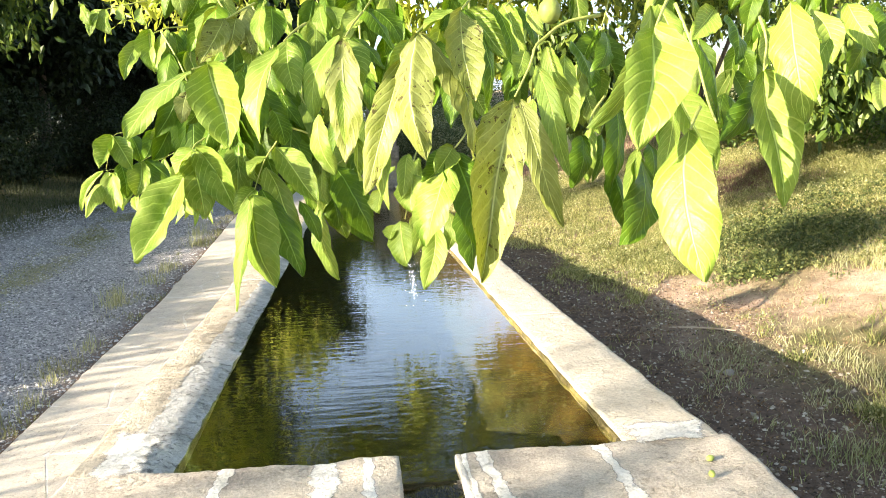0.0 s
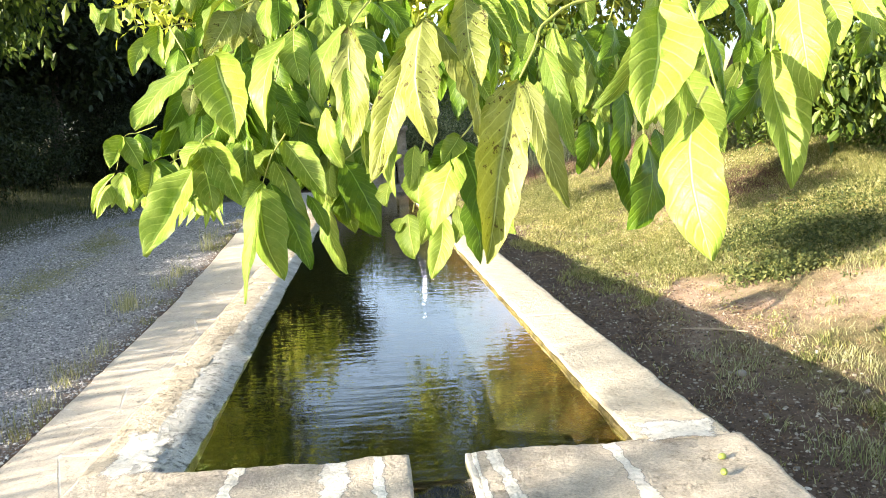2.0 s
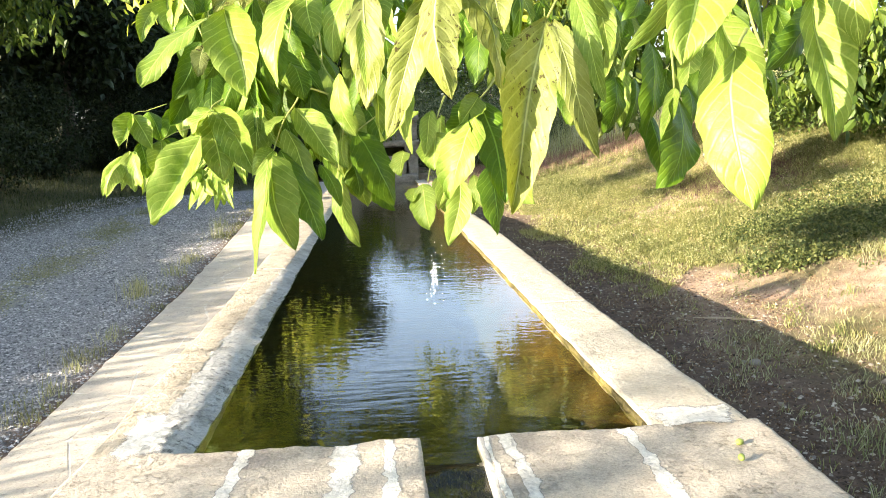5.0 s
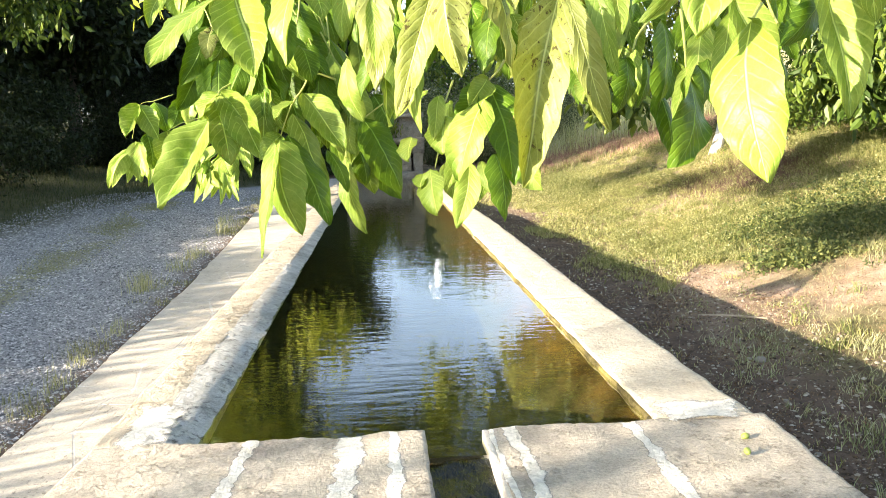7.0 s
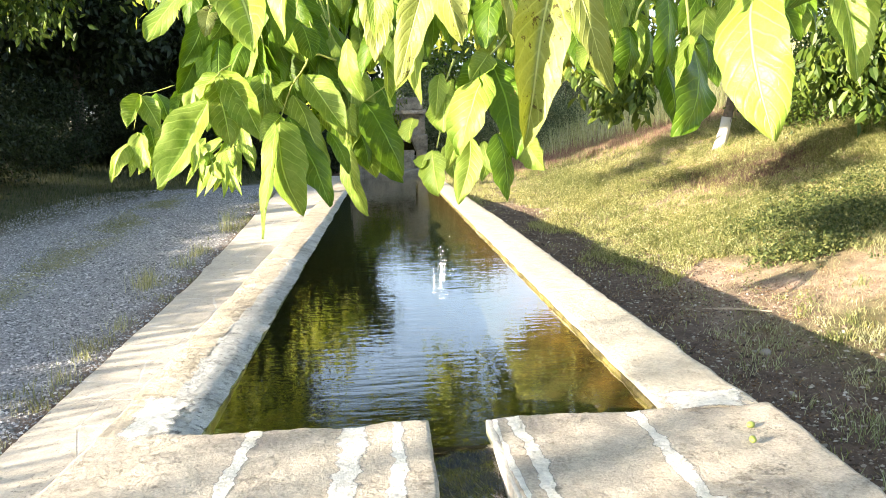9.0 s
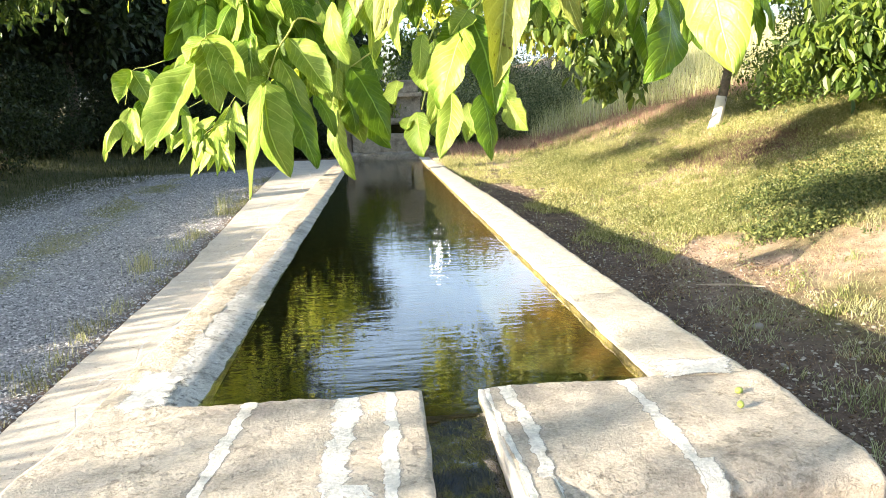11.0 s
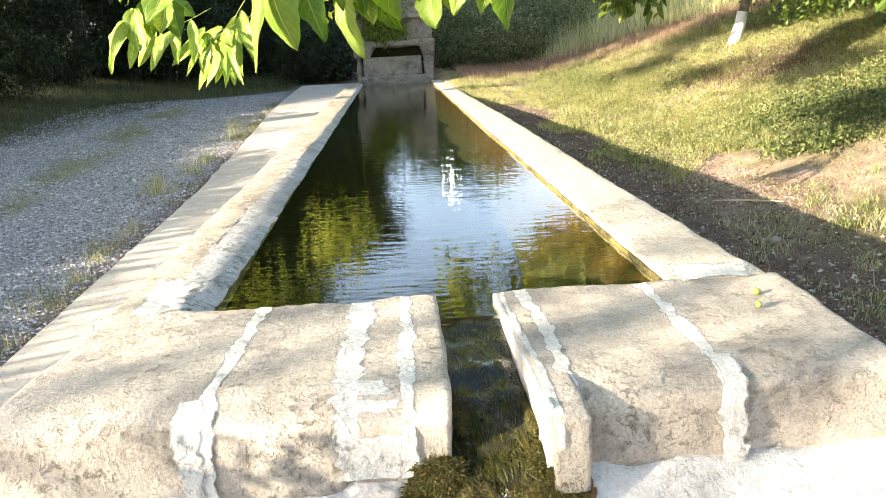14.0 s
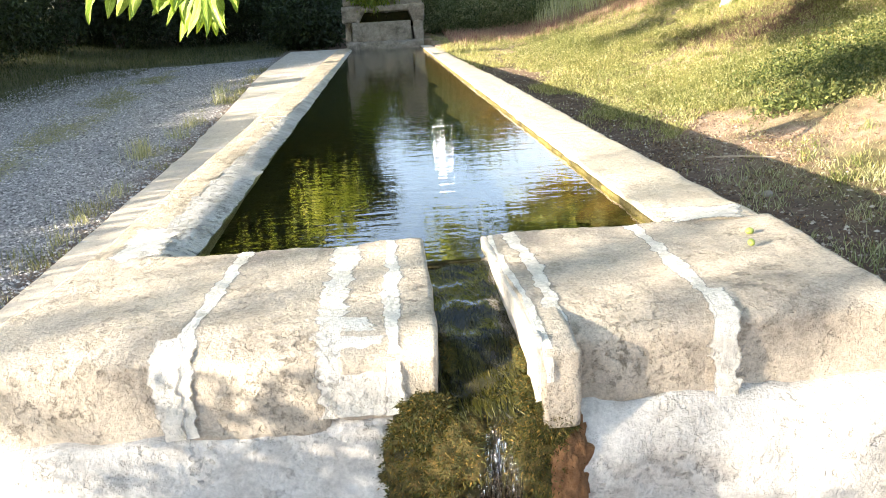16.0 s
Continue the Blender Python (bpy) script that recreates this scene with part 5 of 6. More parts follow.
LEAF_KINDS = {"F": (leaf_fresh, 0.0), "D": (leaf_deep, 0.0), "S": (leaf_spotted, 1.0)}


def compound_leaf(stem, leaflets):
    """A walnut leaf: the stalk through the given points and its leaflets (base, tip, width, turn, fold, kind)."""
    def hang(p):
        return Vector(p) - Vector((0, 0, SAG * p[1] if p[1] < 2.6 else -0.075 if p[1] > 4 else 0))
    pts = spline([hang(p) for p in stem], 12)
    leaf = part("leaf", tube(pts, [0.0021 - 0.00009 * i for i in range(12)], 6), stem_green, branch, smooth=True)
    for base, tip, width, turn, fold, kind in leaflets:
        mat, crinkle = LEAF_KINDS[kind]
        part("leaflet", leaflet_mesh(hang(base), hang(tip), width, turn, fold, crinkle, leaf_rng), mat, leaf, smooth=True)


compound_leaf([(-0.075, 1.546, 1.588), (-0.116, 1.531, 1.599), (-0.134, 1.516, 1.571), (-0.157, 1.501, 1.536), (-0.177, 1.486, 1.479)], [
    ((-0.173, 1.406, 1.477), (-0.199, 1.365, 1.28), 0.050, 37, 0.21, "F"),
    ((-0.172, 1.436, 1.478), (-0.138, 1.405, 1.312), 0.081, 16, -0.78, "F"),
    ((-0.164, 1.486, 1.486), (-0.097, 1.452, 1.321), 0.080, -33, -0.27, "D"),
    ((-0.155, 1.516, 1.526), (-0.092, 1.497, 1.359), 0.072, -35, -0.25, "F"),
    ((-0.175, 1.486, 1.486), (-0.208, 1.45, 1.445), 0.039, -1, 0.38, "F"),
    ((-0.137, 1.526, 1.563), (-0.06, 1.486, 1.456), 0.063, -6, 0.38, "F"),
    ((-0.096, 1.536, 1.459), (-0.058, 1.518, 1.38), 0.038, -34, -0.22, "D"),
    ((-0.151, 1.486, 1.545), (-0.179, 1.448, 1.513), 0.034, 45, 0.17, "F"),
])
compound_leaf([(-0.027, 1.666, 1.63), (-0.047, 1.646, 1.572), (-0.055, 1.626, 1.504), (-0.066, 1.606, 1.442)], [
    ((-0.068, 1.606, 1.442), (-0.037, 1.58, 1.291), 0.049, 46, 0.20, "F"),
    ((-0.054, 1.626, 1.513), (-0.042, 1.583, 1.446), 0.037, 49, 0.18, "F"),
    ((-0.053, 1.506, 1.622), (-0.028, 1.494, 1.508), 0.053, 43, 0.16, "F"),
    ((-0.091, 1.656, 1.506), (-0.068, 1.618, 1.449), 0.038, 3, 0.38, "F"),
    ((-0.137, 1.706, 1.596), (-0.082, 1.676, 1.512), 0.055, -29, -0.24, "D"),
])
compound_leaf([(-0.242, 1.566, 1.603), (-0.272, 1.546, 1.582), (-0.288, 1.526, 1.567), (-0.299, 1.506, 1.525)], [
    ((-0.293, 1.456, 1.518), (-0.379, 1.418, 1.365), 0.094, 14, 0.86, "F"),
    ((-0.29, 1.506, 1.561), (-0.263, 1.468, 1.437), 0.074, -5, 0.29, "F"),
    ((-0.28, 1.506, 1.567), (-0.207, 1.475, 1.445), 0.067, 8, 1.00, "F"),
    ((-0.282, 1.486, 1.562), (-0.308, 1.462, 1.515), 0.052, 44, 0.17, "F"),
    ((-0.266, 1.566, 1.566), (-0.191, 1.543, 1.508), 0.055, -40, -0.24, "D"),
    ((-0.205, 1.556, 1.575), (-0.175, 1.514, 1.498), 0.045, 48, 0.18, "F"),
    ((-0.215, 1.606, 1.615), (-0.179, 1.57, 1.551), 0.061, -32, -0.26, "D"),
    ((-0.156, 1.606, 1.647), (-0.133, 1.564, 1.587), 0.034, 44, 0.17, "F"),
])
compound_leaf([(-0.734, 2.996, 1.634), (-0.799, 2.976, 1.611), (-0.844, 2.956, 1.594), (-0.871, 2.936, 1.48)], [
    ((-0.842, 2.936, 1.598), (-0.881, 2.888, 1.484), 0.090, 7, 0.90, "F"),
    ((-0.836, 2.936, 1.597), (-0.77, 2.909, 1.474), 0.081, 1, 0.29, "F"),
    ((-0.814, 3.036, 1.61), (-0.767, 3.023, 1.491), 0.083, -33, -0.24, "D"),
    ((-0.886, 2.936, 1.43), (-0.943, 2.888, 1.313), 0.067, 16, -1.05, "F"),
    ((-0.86, 2.936, 1.47), (-0.848, 2.924, 1.325), 0.081, 4, 0.28, "F"),
    ((-0.848, 2.936, 1.468), (-0.805, 2.898, 1.334), 0.058, 38, 0.21, "F"),
    ((-0.847, 3.036, 1.497), (-0.823, 3.002, 1.369), 0.079, -40, -0.23, "D"),
    ((-0.803, 3.036, 1.38), (-0.79, 2.994, 1.325), 0.042, 8, 0.32, "F"),
])
compound_leaf([(-0.619, 2.996, 1.554), (-0.696, 2.976, 1.535), (-0.745, 2.956, 1.509), (-0.752, 2.936, 1.497)], [
    ((-0.748, 2.936, 1.505), (-0.766, 2.896, 1.383), 0.094, 5, 0.93, "F"),
    ((-0.749, 2.986, 1.504), (-0.705, 2.936, 1.37), 0.082, -41, -0.24, "D"),
    ((-0.759, 3.036, 1.505), (-0.664, 3.001, 1.439), 0.074, -31, -0.29, "D"),
    ((-0.66, 3.036, 1.668), (-0.686, 3.009, 1.51), 0.074, 8, 0.40, "F"),
    ((-0.725, 3.036, 1.618), (-0.748, 3.003, 1.512), 0.069, -36, -0.21, "D"),
    ((-0.602, 3.036, 1.626), (-0.657, 2.988, 1.571), 0.065, 39, 0.20, "F"),
    ((-0.683, 3.036, 1.628), (-0.727, 3.025, 1.552), 0.060, -5, 0.35, "F"),
])
compound_leaf([(-0.589, 3.346, 1.411), (-0.641, 3.316, 1.391), (-0.682, 3.286, 1.36)], [
    ((-0.711, 3.286, 1.361), (-0.713, 3.259, 1.285), 0.040, 44, 0.23, "F"),
    ((-0.681, 3.286, 1.348), (-0.643, 3.241, 1.28), 0.055, 50, 0.18, "F"),
    ((-0.658, 3.286, 1.357), (-0.638, 3.276, 1.281), 0.045, 40, 0.19, "F"),
    ((-0.591, 3.286, 1.345), (-0.584, 3.246, 1.284), 0.035, 47, 0.19, "F"),
    ((-0.624, 3.286, 1.392), (-0.594, 3.245, 1.321), 0.055, 8, 0.31, "F"),
    ((-0.708, 3.386, 1.385), (-0.718, 3.372, 1.329), 0.052, -36, -0.24, "D"),
])
compound_leaf([(-0.176, 1.246, 1.696), (-0.196, 1.216, 1.686), (-0.216, 1.186, 1.677)], [
    ((-0.219, 1.186, 1.675), (-0.307, 1.137, 1.584), 0.067, 42, 0.18, "F"),
    ((-0.188, 1.156, 1.68), (-0.163, 1.127, 1.562), 0.082, 7, 0.96, "F"),
    ((-0.159, 1.266, 1.681), (-0.133, 1.226, 1.578), 0.052, -32, -0.20, "D"),
    ((-0.232, 1.336, 1.657), (-0.256, 1.323, 1.602), 0.041, -39, -0.29, "D"),
    ((-0.255, 1.336, 1.657), (-0.262, 1.302, 1.606), 0.031, -5, 0.34, "S"),
])
compound_leaf([(-0.05, 1.166, 1.737), (-0.065, 1.136, 1.722), (-0.077, 1.106, 1.705)], [
    ((-0.085, 1.106, 1.696), (-0.115, 1.06, 1.57), 0.053, 40, 0.23, "F"),
    ((-0.076, 1.136, 1.71), (-0.066, 1.109, 1.629), 0.044, -1, 0.32, "F"),
    ((-0.071, 1.206, 1.727), (-0.05, 1.182, 1.668), 0.037, -32, -0.27, "D"),
    ((-0.11, 1.156, 1.76), (-0.104, 1.127, 1.693), 0.025, 42, 0.18, "F"),
    ((-0.1, 1.206, 1.766), (-0.102, 1.172, 1.706), 0.043, -27, -0.21, "D"),
    ((-0.083, 1.206, 1.764), (-0.072, 1.195, 1.724), 0.026, 40, 0.16, "F"),
    ((-0.118, 1.306, 1.622), (-0.097, 1.292, 1.567), 0.044, -38, -0.27, "D"),
])
compound_leaf([(-0.319, 1.796, 1.828), (-0.347, 1.776, 1.823), (-0.376, 1.756, 1.817), (-0.419, 1.736, 1.794)], [
    ((-0.424, 1.736, 1.792), (-0.451, 1.697, 1.709), 0.037, -5, 0.39, "F"),
    ((-0.404, 1.736, 1.812), (-0.395, 1.714, 1.723), 0.053, 14, 1.01, "F"),
    ((-0.363, 1.716, 1.811), (-0.387, 1.696, 1.723), 0.045, 46, 0.18, "F"),
    ((-0.368, 1.756, 1.811), (-0.362, 1.706, 1.72), 0.030, -1, 0.28, "F"),
    ((-0.361, 1.766, 1.812), (-0.347, 1.751, 1.736), 0.043, -39, -0.23, "D"),
    ((-0.348, 1.786, 1.819), (-0.318, 1.767, 1.745), 0.038, -30, -0.28, "D"),
])
compound_leaf([(-0.511, 2.196, 1.953), (-0.575, 2.166, 1.934), (-0.623, 2.136, 1.915)], [
    ((-0.663, 2.136, 1.929), (-0.636, 2.108, 1.882), 0.046, 40, 0.17, "F"),
    ((-0.621, 2.136, 1.91), (-0.637, 2.11, 1.852), 0.033, 9, 0.39, "F"),
    ((-0.602, 2.136, 1.922), (-0.582, 2.104, 1.855), 0.052, 36, 0.16, "F"),
    ((-0.567, 2.136, 1.929), (-0.546, 2.11, 1.891), 0.041, 49, 0.20, "F"),
    ((-0.517, 2.136, 1.923), (-0.497, 2.096, 1.878), 0.041, 38, 0.16, "F"),
    ((-0.644, 2.186, 1.93), (-0.607, 2.139, 1.863), 0.043, 10, 0.39, "F"),
])
compound_leaf([(-0.14, 1.346, 1.797), (-0.16, 1.316, 1.78), (-0.178, 1.286, 1.763)], [
    ((-0.18, 1.286, 1.763), (-0.219, 1.248, 1.688), 0.045, 5, 0.38, "S"),
    ((-0.19, 1.286, 1.778), (-0.218, 1.239, 1.723), 0.045, 48, 0.19, "F"),
    ((-0.165, 1.306, 1.768), (-0.182, 1.287, 1.703), 0.042, 3, 0.33, "S"),
    ((-0.156, 1.316, 1.766), (-0.142, 1.296, 1.709), 0.038, 6, 0.29, "S"),
    ((-0.192, 1.336, 1.737), (-0.206, 1.291, 1.687), 0.039, 45, 0.20, "F"),
    ((-0.148, 1.336, 1.79), (-0.161, 1.303, 1.722), 0.035, 28, -0.78, "S"),
    ((-0.143, 1.346, 1.752), (-0.148, 1.331, 1.69), 0.035, 0, 0.36, "F"),
])
compound_leaf([(0.031, 1.146, 1.749), (0.018, 1.116, 1.729), (0.006, 1.086, 1.707)], [
    ((0.003, 1.086, 1.704), (0.0, 1.073, 1.537), 0.052, 9, 0.33, "S"),
    ((-0.003, 1.106, 1.713), (-0.047, 1.088, 1.605), 0.048, 39, 0.19, "F"),
    ((0.008, 1.136, 1.712), (0.023, 1.093, 1.636), 0.049, -2, 0.32, "F"),
    ((0.015, 1.146, 1.714), (0.059, 1.13, 1.668), 0.044, -34, -0.25, "D"),
    ((-0.002, 1.056, 1.648), (0.002, 1.042, 1.563), 0.019, -1, 0.28, "F"),
])
compound_leaf([(0.053, 1.346, 1.805), (0.043, 1.316, 1.788), (0.035, 1.286, 1.772)], [
    ((0.038, 1.286, 1.774), (0.079, 1.248, 1.701), 0.047, -39, -0.24, "D"),
    ((0.033, 1.286, 1.772), (0.002, 1.265, 1.738), 0.030, 9, 0.34, "F"),
    ((0.046, 1.386, 1.792), (0.101, 1.357, 1.735), 0.049, -29, -0.27, "D"),
    ((-0.035, 1.336, 1.79), (-0.027, 1.3, 1.74), 0.035, 39, 0.23, "F"),
    ((-0.018, 1.386, 1.798), (-0.005, 1.361, 1.757), 0.032, -5, 0.35, "F"),
])
compound_leaf([(0.042, 1.766, 1.571), (0.004, 1.736, 1.545), (-0.031, 1.706, 1.519)], [
    ((-0.033, 1.706, 1.518), (0.048, 1.669, 1.369), 0.081, -28, -0.27, "D"),
    ((-0.044, 1.756, 1.464), (-0.025, 1.729, 1.38), 0.054, -26, -0.27, "D"),
    ((-0.021, 1.786, 1.433), (0.049, 1.761, 1.346), 0.049, 8, 0.33, "D"),
    ((-0.008, 1.856, 1.573), (0.028, 1.816, 1.495), 0.065, -31, -0.29, "D"),
])
compound_leaf([(0.122, 1.026, 1.719), (0.106, 0.996, 1.708), (0.092, 0.966, 1.694)], [
    ((0.093, 0.966, 1.693), (0.096, 0.93, 1.542), 0.059, 27, -0.78, "S"),
    ((0.099, 0.986, 1.697), (0.156, 0.942, 1.54), 0.047, -37, -0.22, "S"),
    ((0.072, 0.996, 1.667), (0.022, 0.984, 1.499), 0.044, 0, 0.35, "S"),
    ((0.071, 1.016, 1.603), (0.051, 0.98, 1.481), 0.036, 36, 0.17, "F"),
    ((0.064, 1.026, 1.533), (0.021, 1.002, 1.498), 0.019, 39, 0.18, "F"),
    ((0.085, 1.026, 1.693), (0.06, 0.991, 1.628), 0.027, -1, 0.32, "F"),
])
compound_leaf([(0.169, 0.996, 1.745), (0.155, 0.966, 1.73), (0.144, 0.936, 1.717)], [
    ((0.141, 0.936, 1.716), (0.152, 0.887, 1.61), 0.048, -6, 0.34, "S"),
    ((0.151, 0.956, 1.719), (0.18, 0.936, 1.599), 0.056, -40, -0.27, "D"),
    ((0.158, 0.966, 1.723), (0.2, 0.948, 1.662), 0.031, 3, 0.86, "F"),
    ((0.138, 0.966, 1.721), (0.099, 0.939, 1.691), 0.030, 49, 0.21, "F"),
    ((0.173, 1.036, 1.626), (0.191, 1.026, 1.589), 0.024, -4, 0.37, "F"),
])
compound_leaf([(0.248, 1.096, 1.766), (0.23, 1.066, 1.75), (0.216, 1.036, 1.737)], [
    ((0.196, 1.036, 1.74), (0.221, 1.025, 1.653), 0.041, -39, -0.22, "D"),
    ((0.219, 1.066, 1.745), (0.239, 1.035, 1.682), 0.030, 41, 0.20, "F"),
    ((0.239, 1.076, 1.744), (0.26, 1.059, 1.688), 0.041, -33, -0.27, "D"),
    ((0.247, 1.036, 1.74), (0.259, 1.014, 1.697), 0.019, 41, 0.22, "F"),
])
compound_leaf([(0.277, 0.826, 1.692), (0.236, 0.814, 1.683), (0.21, 0.802, 1.665), (0.198, 0.79, 1.655), (0.19, 0.778, 1.636), (0.172, 0.766, 1.605)], [
    ((0.163, 0.736, 1.601), (0.125, 0.714, 1.429), 0.052, 9, 0.94, "S"),
    ((0.167, 0.786, 1.602), (0.137, 0.766, 1.516), 0.027, 10, 0.40, "S"),
    ((0.178, 0.766, 1.602), (0.218, 0.752, 1.475), 0.028, 6, 0.34, "S"),
    ((0.2, 0.816, 1.605), (0.206, 0.805, 1.518), 0.025, 44, 0.18, "F"),
    ((0.197, 0.786, 1.637), (0.22, 0.752, 1.527), 0.023, 34, 0.18, "F"),
    ((0.213, 0.806, 1.657), (0.237, 0.792, 1.606), 0.022, 48, 0.21, "F"),
    ((0.194, 0.816, 1.655), (0.178, 0.791, 1.623), 0.023, 5, 0.33, "F"),
    ((0.244, 0.846, 1.654), (0.245, 0.812, 1.571), 0.026, -6, 0.30, "F"),
])
compound_leaf([(0.285, 0.996, 1.625), (0.266, 0.966, 1.588), (0.249, 0.936, 1.546)], [
    ((0.246, 0.936, 1.544), (0.224, 0.889, 1.51), 0.026, 45, 0.20, "F"),
    ((0.236, 0.936, 1.512), (0.25, 0.898, 1.493), 0.016, -40, -0.27, "D"),
    ((0.229, 0.986, 1.574), (0.239, 0.955, 1.511), 0.027, -27, -0.28, "D"),
    ((0.371, 1.286, 1.724), (0.401, 1.267, 1.645), 0.061, -38, -0.28, "D"),
    ((0.43, 1.286, 1.738), (0.395, 1.239, 1.67), 0.041, -38, -0.28, "D"),
])
compound_leaf([(0.336, 0.776, 1.709), (0.316, 0.746, 1.688), (0.296, 0.716, 1.664)], [
    ((0.296, 0.716, 1.664), (0.266, 0.673, 1.552), 0.065, 8, 0.81, "F"),
    ((0.313, 0.776, 1.693), (0.246, 0.736, 1.571), 0.035, -39, -0.22, "F"),
    ((0.318, 0.766, 1.693), (0.328, 0.754, 1.637), 0.027, -4, 0.29, "F"),
    ((0.341, 0.776, 1.627), (0.329, 0.728, 1.599), 0.016, 43, 0.20, "F"),
])
compound_leaf([(0.368, 0.846, 1.707), (0.382, 0.826, 1.654), (0.39, 0.806, 1.598), (0.39, 0.786, 1.576)], [
    ((0.369, 0.836, 1.613), (0.405, 0.811, 1.524), 0.040, 5, 1.07, "F"),
    ((0.371, 0.846, 1.595), (0.347, 0.822, 1.507), 0.023, 38, 0.22, "F"),
    ((0.402, 0.866, 1.669), (0.417, 0.845, 1.574), 0.036, -31, -0.26, "D"),
    ((0.409, 0.836, 1.698), (0.374, 0.815, 1.663), 0.031, -2, 0.34, "F"),
])
compound_leaf([(0.363, 0.766, 1.591), (0.344, 0.736, 1.579), (0.327, 0.706, 1.568)], [
    ((0.327, 0.706, 1.568), (0.325, 0.662, 1.43), 0.067, 43, 0.19, "F"),
])
compound_leaf([(0.378, 1.006, 1.624), (0.372, 0.976, 1.579), (0.363, 0.946, 1.543)], [
    ((0.365, 0.946, 1.537), (0.335, 0.899, 1.435), 0.067, -37, -0.21, "D"),
    ((0.337, 0.966, 1.523), (0.35, 0.952, 1.436), 0.039, -26, -0.23, "D"),
    ((0.392, 0.986, 1.555), (0.391, 0.963, 1.502), 0.029, -30, -0.23, "D"),
    ((0.361, 0.936, 1.548), (0.331, 0.901, 1.487), 0.019, 47, 0.23, "F"),
    ((0.346, 0.986, 1.61), (0.326, 0.947, 1.494), 0.044, -42, -0.23, "D"),
])
compound_leaf([(0.36, 1.066, 1.621), (0.334, 1.036, 1.597), (0.318, 1.006, 1.574)], [
    ((0.31, 1.006, 1.567), (0.296, 0.988, 1.5), 0.039, -40, -0.21, "D"),
    ((0.328, 1.026, 1.579), (0.317, 1.01, 1.506), 0.028, 34, 0.18, "F"),
    ((0.345, 1.036, 1.568), (0.326, 1.008, 1.506), 0.024, -27, -0.28, "D"),
])
compound_leaf([(0.515, 0.846, 1.722), (0.491, 0.816, 1.707), (0.469, 0.786, 1.696)], [
    ((0.469, 0.786, 1.697), (0.468, 0.757, 1.575), 0.053, 48, 0.23, "F"),
    ((0.531, 0.816, 1.664), (0.486, 0.794, 1.579), 0.029, 46, 0.18, "F"),
    ((0.553, 0.886, 1.706), (0.555, 0.843, 1.642), 0.034, 10, 0.35, "F"),
])
compound_leaf([(0.487, 0.886, 1.698), (0.48, 0.856, 1.668), (0.462, 0.826, 1.631)], [
    ((0.462, 0.826, 1.631), (0.471, 0.78, 1.488), 0.051, 11, 0.92, "F"),
    ((0.49, 0.876, 1.56), (0.498, 0.852, 1.519), 0.028, 7, 0.35, "F"),
    ((0.474, 0.856, 1.626), (0.402, 0.807, 1.557), 0.037, -36, -0.22, "D"),
    ((0.497, 0.866, 1.685), (0.476, 0.85, 1.638), 0.024, 43, 0.21, "F"),
    ((0.467, 0.926, 1.706), (0.464, 0.895, 1.645), 0.039, -32, -0.27, "D"),
])
compound_leaf([(0.69, 0.996, 1.743), (0.662, 0.966, 1.723), (0.637, 0.936, 1.707)], [
    ((0.627, 0.936, 1.721), (0.637, 0.889, 1.655), 0.033, 41, 0.22, "F"),
    ((0.672, 0.976, 1.699), (0.647, 0.961, 1.637), 0.057, -41, -0.25, "D"),
    ((0.696, 0.986, 1.729), (0.7, 0.957, 1.668), 0.046, -31, -0.28, "D"),
    ((0.685, 1.036, 1.72), (0.635, 0.993, 1.683), 0.037, -41, -0.24, "D"),
    ((0.746, 1.036, 1.637), (0.732, 1.008, 1.594), 0.032, 1, 0.28, "F"),
])
compound_leaf([(0.191, 1.216, 1.586), (0.176, 1.186, 1.568), (0.16, 1.156, 1.554)], [
    ((0.15, 1.126, 1.526), (0.111, 1.103, 1.414), 0.064, 44, 0.21, "F"),
    ((0.129, 1.146, 1.439), (0.108, 1.132, 1.347), 0.037, 3, 0.29, "F"),
    ((0.134, 1.176, 1.514), (0.097, 1.165, 1.395), 0.042, 10, 0.38, "F"),
    ((0.161, 1.156, 1.551), (0.188, 1.109, 1.407), 0.066, 1, 0.36, "D"),
    ((0.157, 1.156, 1.556), (0.129, 1.131, 1.519), 0.036, -6, 0.39, "F"),
    ((0.149, 1.196, 1.551), (0.116, 1.185, 1.503), 0.040, -42, -0.24, "D"),
    ((0.173, 1.206, 1.543), (0.197, 1.162, 1.476), 0.043, -31, -0.22, "D"),
])
compound_leaf([(0.131, 1.396, 1.571), (0.121, 1.366, 1.552), (0.112, 1.336, 1.533)], [
    ((0.11, 1.336, 1.511), (0.104, 1.316, 1.447), 0.053, 45, 0.22, "F"),
    ((0.104, 1.356, 1.544), (0.09, 1.318, 1.471), 0.031, 6, 0.36, "F"),
    ((0.124, 1.386, 1.537), (0.126, 1.352, 1.479), 0.032, 39, 0.19, "F"),
])
